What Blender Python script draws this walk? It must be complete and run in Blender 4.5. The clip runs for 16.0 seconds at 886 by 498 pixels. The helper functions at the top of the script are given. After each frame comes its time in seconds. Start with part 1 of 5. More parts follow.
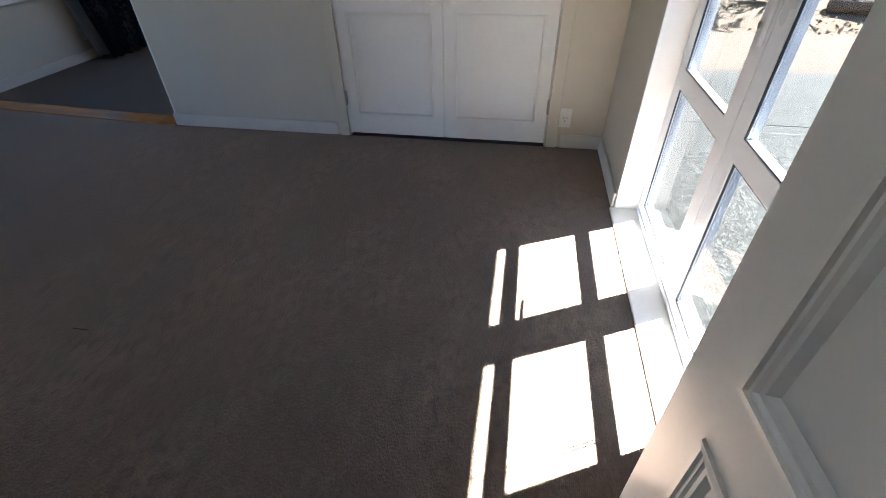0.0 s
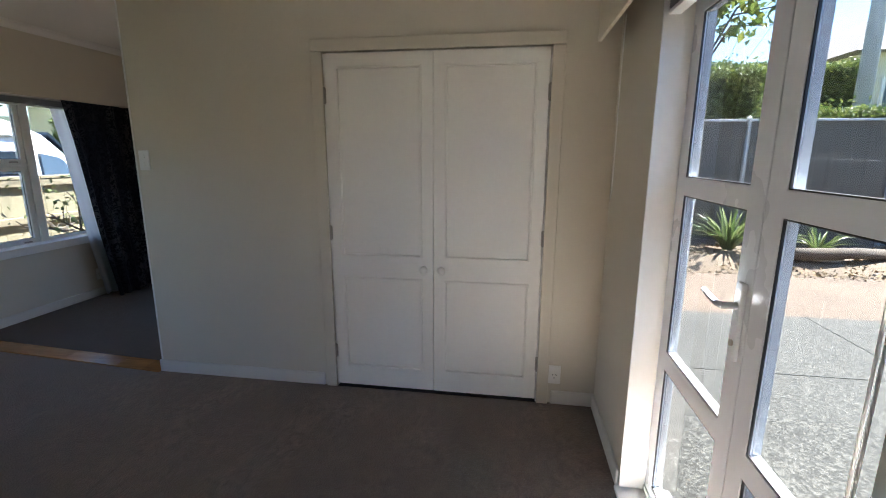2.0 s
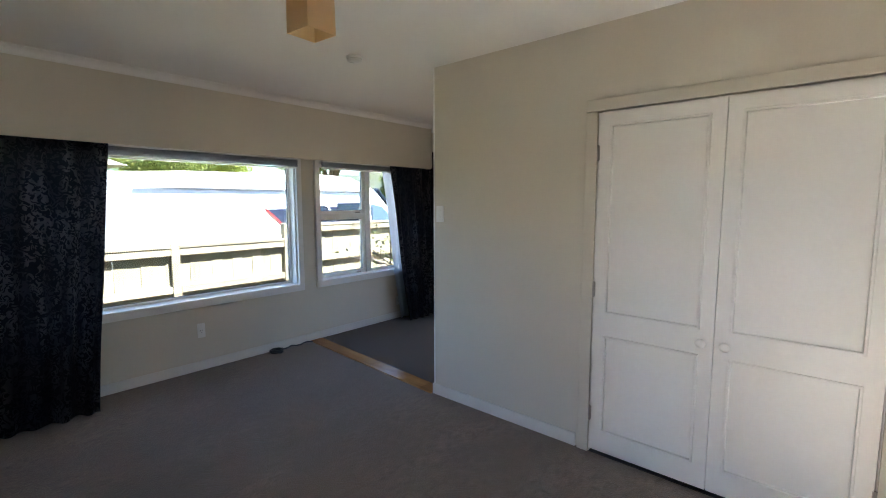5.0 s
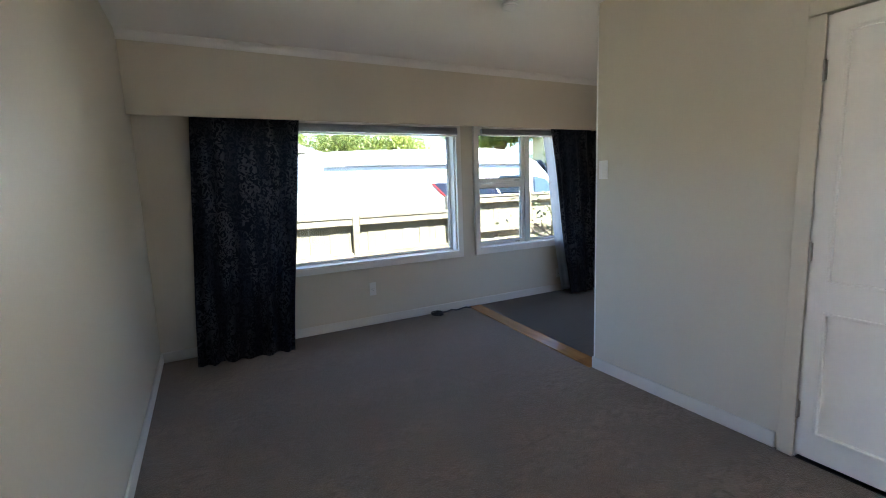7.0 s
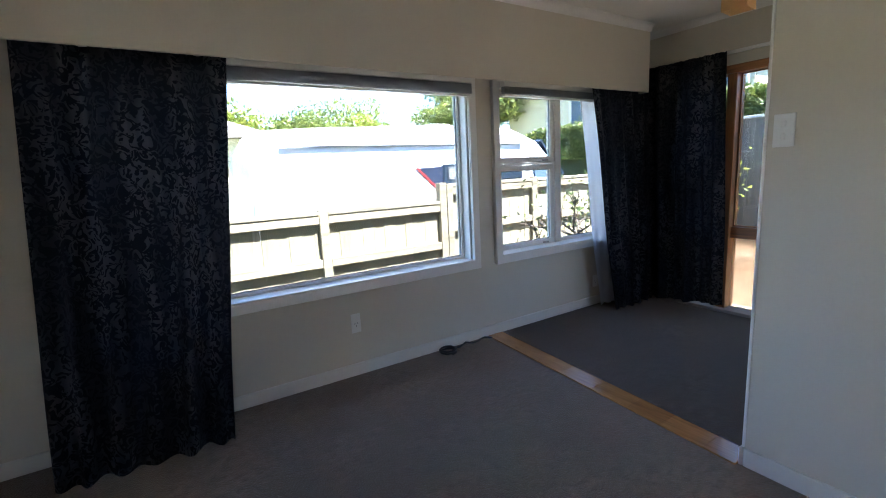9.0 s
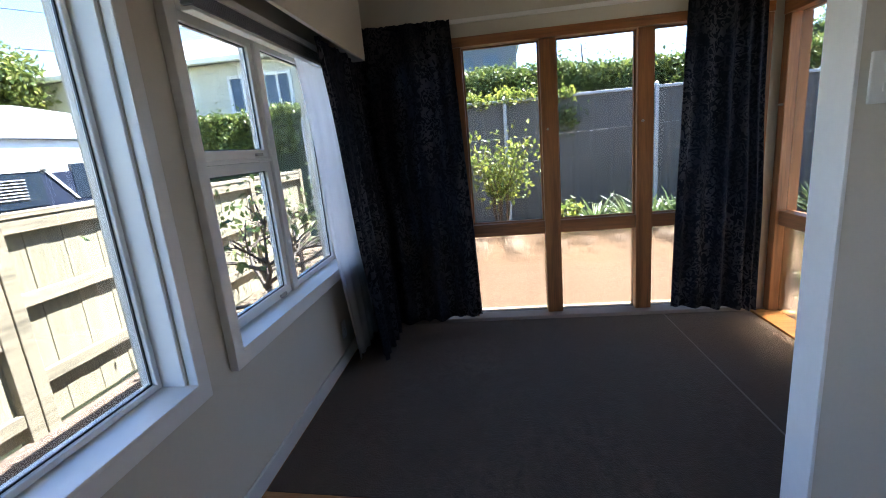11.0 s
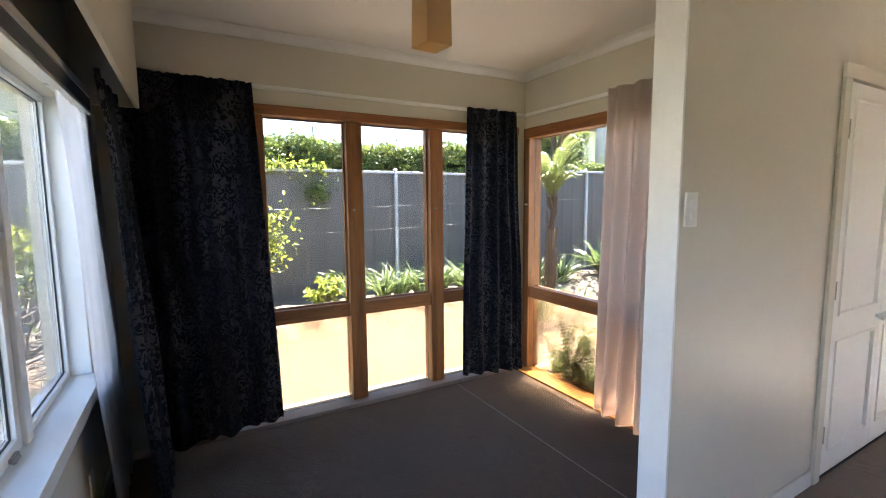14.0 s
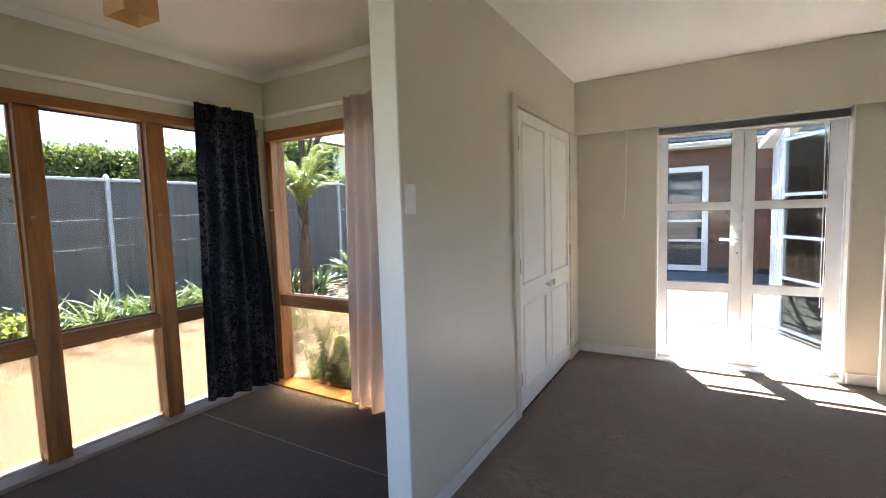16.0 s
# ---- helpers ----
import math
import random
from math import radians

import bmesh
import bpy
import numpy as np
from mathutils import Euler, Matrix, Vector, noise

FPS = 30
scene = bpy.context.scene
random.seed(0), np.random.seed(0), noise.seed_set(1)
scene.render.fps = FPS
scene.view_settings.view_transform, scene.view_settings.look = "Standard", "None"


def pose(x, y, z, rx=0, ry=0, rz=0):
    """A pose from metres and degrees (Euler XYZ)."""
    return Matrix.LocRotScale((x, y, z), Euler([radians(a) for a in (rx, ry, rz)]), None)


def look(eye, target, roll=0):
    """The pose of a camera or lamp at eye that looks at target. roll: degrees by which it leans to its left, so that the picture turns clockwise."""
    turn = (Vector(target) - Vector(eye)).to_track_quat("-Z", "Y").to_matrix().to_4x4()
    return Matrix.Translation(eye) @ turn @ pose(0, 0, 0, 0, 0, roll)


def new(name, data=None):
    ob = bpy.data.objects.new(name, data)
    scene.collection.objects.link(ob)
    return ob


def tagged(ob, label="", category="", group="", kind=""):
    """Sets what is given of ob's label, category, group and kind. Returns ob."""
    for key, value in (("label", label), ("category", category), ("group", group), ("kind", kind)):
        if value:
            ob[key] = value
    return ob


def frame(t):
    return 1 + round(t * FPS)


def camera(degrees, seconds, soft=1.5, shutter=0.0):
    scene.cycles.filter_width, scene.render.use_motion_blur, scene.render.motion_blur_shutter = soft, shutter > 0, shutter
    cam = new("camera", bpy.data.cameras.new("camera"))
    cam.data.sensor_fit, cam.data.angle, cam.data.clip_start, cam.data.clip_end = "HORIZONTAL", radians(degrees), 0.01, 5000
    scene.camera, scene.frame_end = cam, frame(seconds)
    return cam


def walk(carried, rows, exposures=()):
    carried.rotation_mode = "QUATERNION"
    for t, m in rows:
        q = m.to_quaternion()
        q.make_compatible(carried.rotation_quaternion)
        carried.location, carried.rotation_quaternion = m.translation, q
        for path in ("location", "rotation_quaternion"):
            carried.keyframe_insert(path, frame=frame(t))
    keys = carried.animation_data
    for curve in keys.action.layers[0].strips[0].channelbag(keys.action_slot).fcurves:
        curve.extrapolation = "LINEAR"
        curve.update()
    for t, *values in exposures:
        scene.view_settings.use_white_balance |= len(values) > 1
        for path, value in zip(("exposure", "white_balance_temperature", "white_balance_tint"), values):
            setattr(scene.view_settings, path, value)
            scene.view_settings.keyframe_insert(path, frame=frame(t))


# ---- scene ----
cam = camera(89.4, 16.0, 1.0)
PATH = [
    (0, (2.38, -2.648, 1.226), (2.097, -1.102, -0.011), -1.1),
    (0.5, (2.379, -2.53, 1.292), (2.133, -0.873, 0.199), 0.2),
    (1, (2.372, -2.495, 1.376), (2.137, -0.706, 0.514), 0.4),
    (1.5, (2.373, -2.499, 1.417), (2.091, -0.609, 0.828), 0.1),
    (2, (2.365, -2.521, 1.451), (2.067, -0.586, 1.044), 0.2),
    (2.5, (2.395, -2.524, 1.477), (2.058, -0.572, 1.203), 0.2),
    (3, (2.371, -2.535, 1.48), (1.963, -0.592, 1.24), 0.6),
    (3.5, (2.353, -2.54, 1.486), (1.698, -0.663, 1.268), 0.4),
    (4, (2.341, -2.536, 1.497), (1.471, -0.75, 1.272), -0.0),
    (4.5, (2.335, -2.54, 1.508), (1.249, -0.875, 1.282), -0.1),
    (5, (2.326, -2.535, 1.507), (1.022, -1.033, 1.298), -0.1),
    (5.2, (2.311, -2.535, 1.521), (0.923, -1.11, 1.313), -0.3),
    (7.3, (2.27, -2.391, 1.345), (0.508, -1.493, 1.042), -2.2),
    (7.5, (2.128, -2.434, 1.376), (0.386, -1.516, 1.025), -1.8),
    (8, (1.766, -2.233, 1.364), (0.007, -1.353, 1.003), -2.8),
    (8.2, (1.597, -2.192, 1.34), (-0.167, -1.316, 0.99), -2.2),
    (10.3, (-0.365, -1.563, 1.327), (-1.273, 0.169, 0.908), -4.6),
    (10.5, (-0.539, -1.486, 1.35), (-1.233, 0.34, 0.923), -4.2),
    (11, (-0.852, -1.257, 1.348), (-1.093, 0.677, 0.902), -5.1),
    (11.5, (-1.127, -1.072, 1.364), (-0.794, 0.834, 0.86), -2.7),
    (12, (-1.436, -0.913, 1.294), (-0.71, 0.886, 0.808), -5.2),
    (12.5, (-1.492, -0.89, 1.359), (-0.683, 0.871, 0.866), -2.4),
    (13, (-1.479, -0.916, 1.413), (-0.628, 0.865, 1.09), -0.9),
    (13.5, (-1.485, -0.929, 1.448), (-0.586, 0.841, 1.207), -0.5),
    (14, (-1.446, -0.958, 1.455), (-0.469, 0.774, 1.243), -0.5),
    (14.5, (-1.459, -0.953, 1.425), (-0.288, 0.661, 1.272), -0.8),
    (15, (-1.448, -0.969, 1.417), (-0.066, 0.469, 1.27), -0.7),
    (15.5, (-1.434, -0.987, 1.402), (0.14, 0.238, 1.251), -0.3),
    (16, (-1.416, -1.043, 1.362), (0.302, -0.033, 1.198), -1.7),
]
EXPOSURES = [
    (0.0, 4.85, 5900, 11), (1.0, 4.45, 6000, 12), (2.5, 4.65, 6150, 12), (3.5, 4.55, 6100, 12), (4.0, 4.55, 6000, 11), (5.0, 5.38, 6050, 11), (7.5, 5.35, 5800, 10), (8.0, 5.62, 5700, 10),
    (10.3, 4.8, 5950, 15), (11.0, 5.0, 5900, 15), (11.5, 5.45, 6250, 17), (12.5, 5.85, 6750, 17), (13.5, 5.75, 6750, 16), (14.5, 5.65, 6650, 16), (15.5, 5.52, 6900, 15), (16.0, 5.38, 6450, 13),
]
walk(cam, [(t, look(eye, aim, roll)) for t, eye, aim, roll in PATH], EXPOSURES)

# ---- light ----
# sun stands to the north-east, 63.4 degrees high
SUN_DIR = Vector((0.447, 0.222, 1.0)).normalized()
sun_data = bpy.data.lights.new("sun", "SUN")
sun_data.energy, sun_data.angle, sun_data.color = 4.8, radians(0.53), (1.0, 0.95, 0.88)
sun = new("sun", sun_data)
sun.matrix_world = look(SUN_DIR * 50, (0, 0, 0))
world = bpy.data.worlds.new("sky")
scene.world = world
world.use_nodes = True
sky = world.node_tree.nodes.new("ShaderNodeTexSky")
sky.sky_type, sky.sun_disc = "NISHITA", False
sky.sun_elevation = radians(63.4)
sky.sun_rotation = math.atan2(SUN_DIR.x, SUN_DIR.y)
sky.air_density, sky.dust_density, sky.ozone_density = 1.0, 0.1, 2.5
world.node_tree.links.new(sky.outputs[0], world.node_tree.nodes["Background"].inputs[0])
world.node_tree.nodes["Background"].inputs[1].default_value = 0.062


# ---- materials ----
def nodes_of(name):
    m = bpy.data.materials.new(name)
    m.use_nodes = True
    nt = m.node_tree
    return m, nt, nt.nodes["Principled BSDF"]


def node(nt, kind, **inputs):
    n = nt.nodes.new(kind)
    for k, v in inputs.items():
        n.inputs[k.replace("_", " ")].default_value = v
    return n


def coords(nt, scale=(1, 1, 1), rot=(0, 0, 0)):
    tc = nt.nodes.new("ShaderNodeTexCoord")
    mp = nt.nodes.new("ShaderNodeMapping")
    mp.inputs["Scale"].default_value = scale
    mp.inputs["Rotation"].default_value = rot
    nt.links.new(tc.outputs["Object"], mp.inputs[0])
    return mp


def ramp(nt, src, stops):
    r = nt.nodes.new("ShaderNodeValToRGB")
    els = r.color_ramp.elements
    while len(els) < len(stops):
        els.new(0.5)
    for e, (p, c) in zip(els, stops):
        e.position, e.color = p, (*c, 1) if len(c) == 3 else c
    nt.links.new(src, r.inputs[0])
    return r


def shade(c, f):
    return tuple(min(1, v * f) for v in c)


def surface(name, col, rough=0.6, var=0.12, big=1.5, fine=60, bump=0.1, metal=0.0, stretch=(1, 1, 1), island=0.0, obj=0.0, spec=0.5, bump_d=0.004):
    """A general surface: two scales of colour variation, a fine bump, optional variation by piece."""
    m, nt, b = nodes_of(name)
    L = nt.links.new
    mp = coords(nt, stretch)
    n1 = node(nt, "ShaderNodeTexNoise", Scale=big, Detail=4.0, Roughness=0.6)
    n2 = node(nt, "ShaderNodeTexNoise", Scale=fine, Detail=3.0, Roughness=0.6)
    L(mp.outputs[0], n1.inputs["Vector"]); L(mp.outputs[0], n2.inputs["Vector"])
    r1 = ramp(nt, n1.outputs["Fac"], [(0.3, shade(col, 1 - var)), (0.7, shade(col, 1 + var * 0.7))])
    r2 = ramp(nt, n2.outputs["Fac"], [(0.3, (1 - var, 1 - var, 1 - var)), (0.7, (1, 1, 1))])
    mix = node(nt, "ShaderNodeMix"); mix.data_type, mix.blend_type = "RGBA", "MULTIPLY"
    mix.inputs[0].default_value = 0.8
    L(r1.outputs[0], mix.inputs[6]); L(r2.outputs[0], mix.inputs[7])
    out = mix.outputs[2]
    if island or obj:
        src = nt.nodes.new("ShaderNodeNewGeometry").outputs["Random Per Island"] if island else nt.nodes.new("ShaderNodeObjectInfo").outputs["Random"]
        a = island or obj
        r3 = ramp(nt, src, [(0.0, (1 - a, 1 - a, 1 - a)), (1.0, (1, 1, 1))])
        mx = node(nt, "ShaderNodeMix"); mx.data_type, mx.blend_type = "RGBA", "MULTIPLY"
        mx.inputs[0].default_value = 1.0
        L(out, mx.inputs[6]); L(r3.outputs[0], mx.inputs[7])
        out = mx.outputs[2]
    L(out, b.inputs["Base Color"])
    rr = ramp(nt, n1.outputs["Fac"], [(0.3, (rough * 0.85,) * 3), (0.7, (min(1, rough * 1.15),) * 3)])
    L(rr.outputs[0], b.inputs["Roughness"])
    b.inputs["Metallic"].default_value = metal
    b.inputs["Specular IOR Level"].default_value = spec
    if bump:
        bp = node(nt, "ShaderNodeBump", Strength=bump, Distance=bump_d)
        L(n2.outputs["Fac"], bp.inputs["Height"]); L(bp.outputs[0], b.inputs["Normal"])
    return m


def carpet(name, col, rib, sheen):
    """Loop pile in fine rows, with trodden and stained patches."""
    m, nt, b = nodes_of(name)
    L = nt.links.new
    mp = coords(nt)
    wave = node(nt, "ShaderNodeTexWave", Scale=rib, Distortion=1.5, Detail=2.0)
    wave.inputs["Detail Scale"].default_value = 4.0
    L(mp.outputs[0], wave.inputs["Vector"])
    mp2 = coords(nt, (1, 0.6, 1))
    n1 = node(nt, "ShaderNodeTexNoise", Scale=2.2, Detail=9.0, Roughness=0.72)
    n2 = node(nt, "ShaderNodeTexNoise", Scale=90, Detail=5.0, Roughness=0.7)
    n3 = node(nt, "ShaderNodeTexVoronoi", Scale=190)
    n4 = node(nt, "ShaderNodeTexNoise", Scale=26, Detail=4.0, Roughness=0.62, Distortion=0.7)
    for n in (n1, n2, n3, n4):
        L(mp2.outputs[0], n.inputs["Vector"])
    r1 = ramp(nt, n1.outputs["Fac"], [(0.25, shade(col, 0.66)), (0.42, shade(col, 0.9)), (0.55, col), (0.78, shade(col, 1.28))])
    r2 = ramp(nt, n2.outputs["Fac"], [(0.3, (0.74, 0.74, 0.74)), (0.7, (1.06, 1.05, 1.03))])
    r3 = ramp(nt, wave.outputs["Fac"], [(0.0, (0.82, 0.82, 0.82)), (1.0, (1, 1, 1))])
    # lumpy, crushed pile shows only in trodden areas
    r4 = ramp(nt, n4.outputs["Fac"], [(0.36, (0.72, 0.71, 0.7)), (0.5, (1, 1, 1)), (0.66, (1.2, 1.19, 1.17))])
    trod = ramp(nt, n1.outputs["Fac"], [(0.44, (0.1, 0.1, 0.1)), (0.6, (1, 1, 1))])
    mt = node(nt, "ShaderNodeMix"); mt.data_type = "RGBA"
    mt.inputs[6].default_value = (1, 1, 1, 1)
    L(trod.outputs[0], mt.inputs[0]); L(r4.outputs[0], mt.inputs[7])
    out = r1.outputs[0]
    for r in (r2, r3, mt):
        mx = node(nt, "ShaderNodeMix"); mx.data_type, mx.blend_type = "RGBA", "MULTIPLY"
        mx.inputs[0].default_value = 1.0
        L(out, mx.inputs[6]); L(r.outputs[2 if r is mt else 0], mx.inputs[7])
        out = mx.outputs[2]
    L(out, b.inputs["Base Color"])
    b.inputs["Roughness"].default_value = 0.95
    b.inputs["Specular IOR Level"].default_value = 0.05
    b.inputs["Sheen Weight"].default_value = sheen
    b.inputs["Sheen Roughness"].default_value = 0.5
    b.inputs["Sheen Tint"].default_value = (1.0, 0.88, 0.76, 1)
    add = nt.nodes.new("ShaderNodeMath"); add.operation = "ADD"
    L(n2.outputs["Fac"], add.inputs[0]); L(n3.outputs["Distance"], add.inputs[1])
    bp = node(nt, "ShaderNodeBump", Strength=0.6, Distance=0.005)
    L(add.outputs[0], bp.inputs["Height"]); L(bp.outputs[0], b.inputs["Normal"])
    return m


def timber(name, col, axis, rough=0.35, dark=0.55, scale=1.0):
    """Wood with grain that runs along an axis."""
    m, nt, b = nodes_of(name)
    L = nt.links.new
    st = [14 * scale] * 3
    st[axis] = 0.9 * scale
    mp = coords(nt, tuple(st))
    n1 = node(nt, "ShaderNodeTexNoise", Scale=1.6, Detail=5.0, Roughness=0.6, Distortion=0.6)
    n2 = node(nt, "ShaderNodeTexNoise", Scale=9, Detail=3.0)
    L(mp.outputs[0], n1.inputs["Vector"]); L(mp.outputs[0], n2.inputs["Vector"])
    r1 = ramp(nt, n1.outputs["Fac"], [(0.3, shade(col, dark)), (0.5, col), (0.72, shade(col, 1.2))])
    r2 = ramp(nt, n2.outputs["Fac"], [(0.35, (0.82, 0.82, 0.82)), (0.6, (1, 1, 1))])
    mx = node(nt, "ShaderNodeMix"); mx.data_type, mx.blend_type = "RGBA", "MULTIPLY"
    mx.inputs[0].default_value = 1.0
    L(r1.outputs[0], mx.inputs[6]); L(r2.outputs[0], mx.inputs[7])
    oi = nt.nodes.new("ShaderNodeObjectInfo")
    r3 = ramp(nt, oi.outputs["Random"], [(0.0, (0.78, 0.78, 0.78)), (1.0, (1, 1, 1))])
    mx2 = node(nt, "ShaderNodeMix"); mx2.data_type, mx2.blend_type = "RGBA", "MULTIPLY"
    mx2.inputs[0].default_value = 1.0
    L(mx.outputs[2], mx2.inputs[6]); L(r3.outputs[0], mx2.inputs[7])
    L(mx2.outputs[2], b.inputs["Base Color"])
    b.inputs["Roughness"].default_value = rough
    bp = node(nt, "ShaderNodeBump", Strength=0.12, Distance=0.003)
    L(n1.outputs["Fac"], bp.inputs["Height"]); L(bp.outputs[0], b.inputs["Normal"])
    return m


def damask(name, ground, figure):
    """Dark satin cloth with a woven scroll pattern that is lighter and shinier than its ground."""
    m, nt, b = nodes_of(name)
    L = nt.links.new
    mp = coords(nt, (1, 1, 1))
    warp = node(nt, "ShaderNodeTexNoise", Scale=16, Detail=1.0)
    L(mp.outputs[0], warp.inputs["Vector"])
    mixv = node(nt, "ShaderNodeMix"); mixv.data_type = "RGBA"; mixv.inputs[0].default_value = 0.055
    L(mp.outputs[0], mixv.inputs[6]); L(warp.outputs["Color"], mixv.inputs[7])
    scroll = node(nt, "ShaderNodeTexNoise", Scale=21, Detail=0.8, Distortion=2.6)
    L(mixv.outputs[2], scroll.inputs["Vector"])
    r = ramp(nt, scroll.outputs["Fac"], [(0.485, (0, 0, 0)), (0.515, (1, 1, 1))])
    # Upright bands of stronger pattern paint the light caught by the folds.
    worn = node(nt, "ShaderNodeTexNoise", Scale=9.0, Detail=2.0)
    L(coords(nt, (1, 1, 0.14)).outputs[0], worn.inputs["Vector"])
    fold_light = ramp(nt, worn.outputs["Fac"], [(0.44, (0.1, 0.1, 0.1)), (0.6, (1, 1, 1))])
    fm = node(nt, "ShaderNodeMath"); fm.operation = "MULTIPLY"
    L(r.outputs[0], fm.inputs[0]); L(fold_light.outputs[0], fm.inputs[1])
    mx = node(nt, "ShaderNodeMix"); mx.data_type = "RGBA"
    L(fm.outputs[0], mx.inputs[0])
    mx.inputs[6].default_value, mx.inputs[7].default_value = (*ground, 1), (*figure, 1)
    L(mx.outputs[2], b.inputs["Base Color"])
    rr = ramp(nt, fm.outputs[0], [(0, (0.85,) * 3), (1, (0.42,) * 3)])
    L(rr.outputs[0], b.inputs["Roughness"])
    weave = node(nt, "ShaderNodeTexNoise", Scale=420, Detail=1.0)
    L(mp.outputs[0], weave.inputs["Vector"])
    bp = node(nt, "ShaderNodeBump", Strength=0.2, Distance=0.001)
    L(weave.outputs["Fac"], bp.inputs["Height"]); L(bp.outputs[0], b.inputs["Normal"])
    b.inputs["Specular IOR Level"].default_value = 0.3
    tr = node(nt, "ShaderNodeBsdfTranslucent", Color=(0.12, 0.13, 0.16, 1))
    part_fac = node(nt, "ShaderNodeMath"); part_fac.operation = "MULTIPLY"; part_fac.inputs[1].default_value = 0.12
    L(r.outputs[0], part_fac.inputs[0])
    ms = nt.nodes.new("ShaderNodeMixShader")
    L(part_fac.outputs[0], ms.inputs[0]); L(b.outputs[0], ms.inputs[1]); L(tr.outputs[0], ms.inputs[2])
    L(ms.outputs[0], nt.nodes["Material Output"].inputs[0])
    return m


def thin_cloth(name, col, through_light):
    """Light cloth that lets some daylight through."""
    m, nt, b = nodes_of(name)
    L = nt.links.new
    mp = coords(nt)
    n = node(nt, "ShaderNodeTexNoise", Scale=350, Detail=2.0)
    L(mp.outputs[0], n.inputs["Vector"])
    r = ramp(nt, n.outputs["Fac"], [(0.3, shade(col, 0.9)), (0.7, col)])
    L(r.outputs[0], b.inputs["Base Color"])
    b.inputs["Roughness"].default_value = 0.9
    tr = nt.nodes.new("ShaderNodeBsdfTranslucent")
    L(r.outputs[0], tr.inputs[0])
    mx = nt.nodes.new("ShaderNodeMixShader"); mx.inputs[0].default_value = through_light
    L(b.outputs[0], mx.inputs[1]); L(tr.outputs[0], mx.inputs[2])
    L(mx.outputs[0], nt.nodes["Material Output"].inputs[0])
    return m


# Grey tint only darkens the outdoor view, standing in for lower exposure there.
def dimming_glass(name, tint=(0.50, 0.52, 0.525)):
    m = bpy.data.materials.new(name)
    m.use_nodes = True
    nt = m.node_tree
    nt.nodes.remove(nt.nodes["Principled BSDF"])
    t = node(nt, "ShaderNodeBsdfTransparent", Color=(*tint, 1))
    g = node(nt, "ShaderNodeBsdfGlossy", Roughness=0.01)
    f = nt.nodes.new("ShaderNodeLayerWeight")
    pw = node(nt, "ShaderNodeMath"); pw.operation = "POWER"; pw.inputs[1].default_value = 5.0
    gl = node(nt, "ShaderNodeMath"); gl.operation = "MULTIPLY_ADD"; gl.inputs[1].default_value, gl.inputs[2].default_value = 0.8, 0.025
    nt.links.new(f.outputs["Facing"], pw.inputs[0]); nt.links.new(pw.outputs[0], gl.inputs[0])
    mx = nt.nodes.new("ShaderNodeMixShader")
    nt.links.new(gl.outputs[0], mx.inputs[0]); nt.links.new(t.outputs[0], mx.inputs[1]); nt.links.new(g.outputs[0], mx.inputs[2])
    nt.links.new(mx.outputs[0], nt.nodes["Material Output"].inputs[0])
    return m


def frosted_glass(name, clear=0.3, tint=(0.34, 0.30, 0.245)):
    """Obscure glass, ribbed up and down; part of it stays clear."""
    m, nt, b = nodes_of(name)
    L = nt.links.new
    mp = coords(nt, (1, 1, 0.3))
    n = node(nt, "ShaderNodeTexNoise", Scale=30, Detail=2.5)
    L(mp.outputs[0], n.inputs["Vector"])
    bp = node(nt, "ShaderNodeBump", Strength=0.9, Distance=0.007)
    L(n.outputs["Fac"], bp.inputs["Height"]); L(bp.outputs[0], b.inputs["Normal"])
    b.inputs["Base Color"].default_value = (0.25, 0.224, 0.186, 1)
    b.inputs["Transmission Weight"].default_value = 1.0
    b.inputs["Roughness"].default_value = 0.17
    b.inputs["IOR"].default_value = 1.2
    t = node(nt, "ShaderNodeBsdfTransparent", Color=(*tint, 1))
    mx = nt.nodes.new("ShaderNodeMixShader"); mx.inputs[0].default_value = clear
    L(b.outputs[0], mx.inputs[1]); L(t.outputs[0], mx.inputs[2])
    L(mx.outputs[0], nt.nodes["Material Output"].inputs[0])
    return m


def leaf(name, a, c, translucent=0.35, rough=0.45):
    """Leaves: colour by leaf between two greens, with light that shows through."""
    m, nt, b = nodes_of(name)
    L = nt.links.new
    g = nt.nodes.new("ShaderNodeNewGeometry")
    r = ramp(nt, g.outputs["Random Per Island"], [(0.0, a), (0.6, tuple((x + y) / 2 for x, y in zip(a, c))), (1.0, c)])
    L(r.outputs[0], b.inputs["Base Color"])
    b.inputs["Roughness"].default_value = rough
    tr = nt.nodes.new("ShaderNodeBsdfTranslucent")
    L(r.outputs[0], tr.inputs[0])
    mx = nt.nodes.new("ShaderNodeMixShader"); mx.inputs[0].default_value = translucent
    L(b.outputs[0], mx.inputs[1]); L(tr.outputs[0], mx.inputs[2])
    L(mx.outputs[0], nt.nodes["Material Output"].inputs[0])
    return m


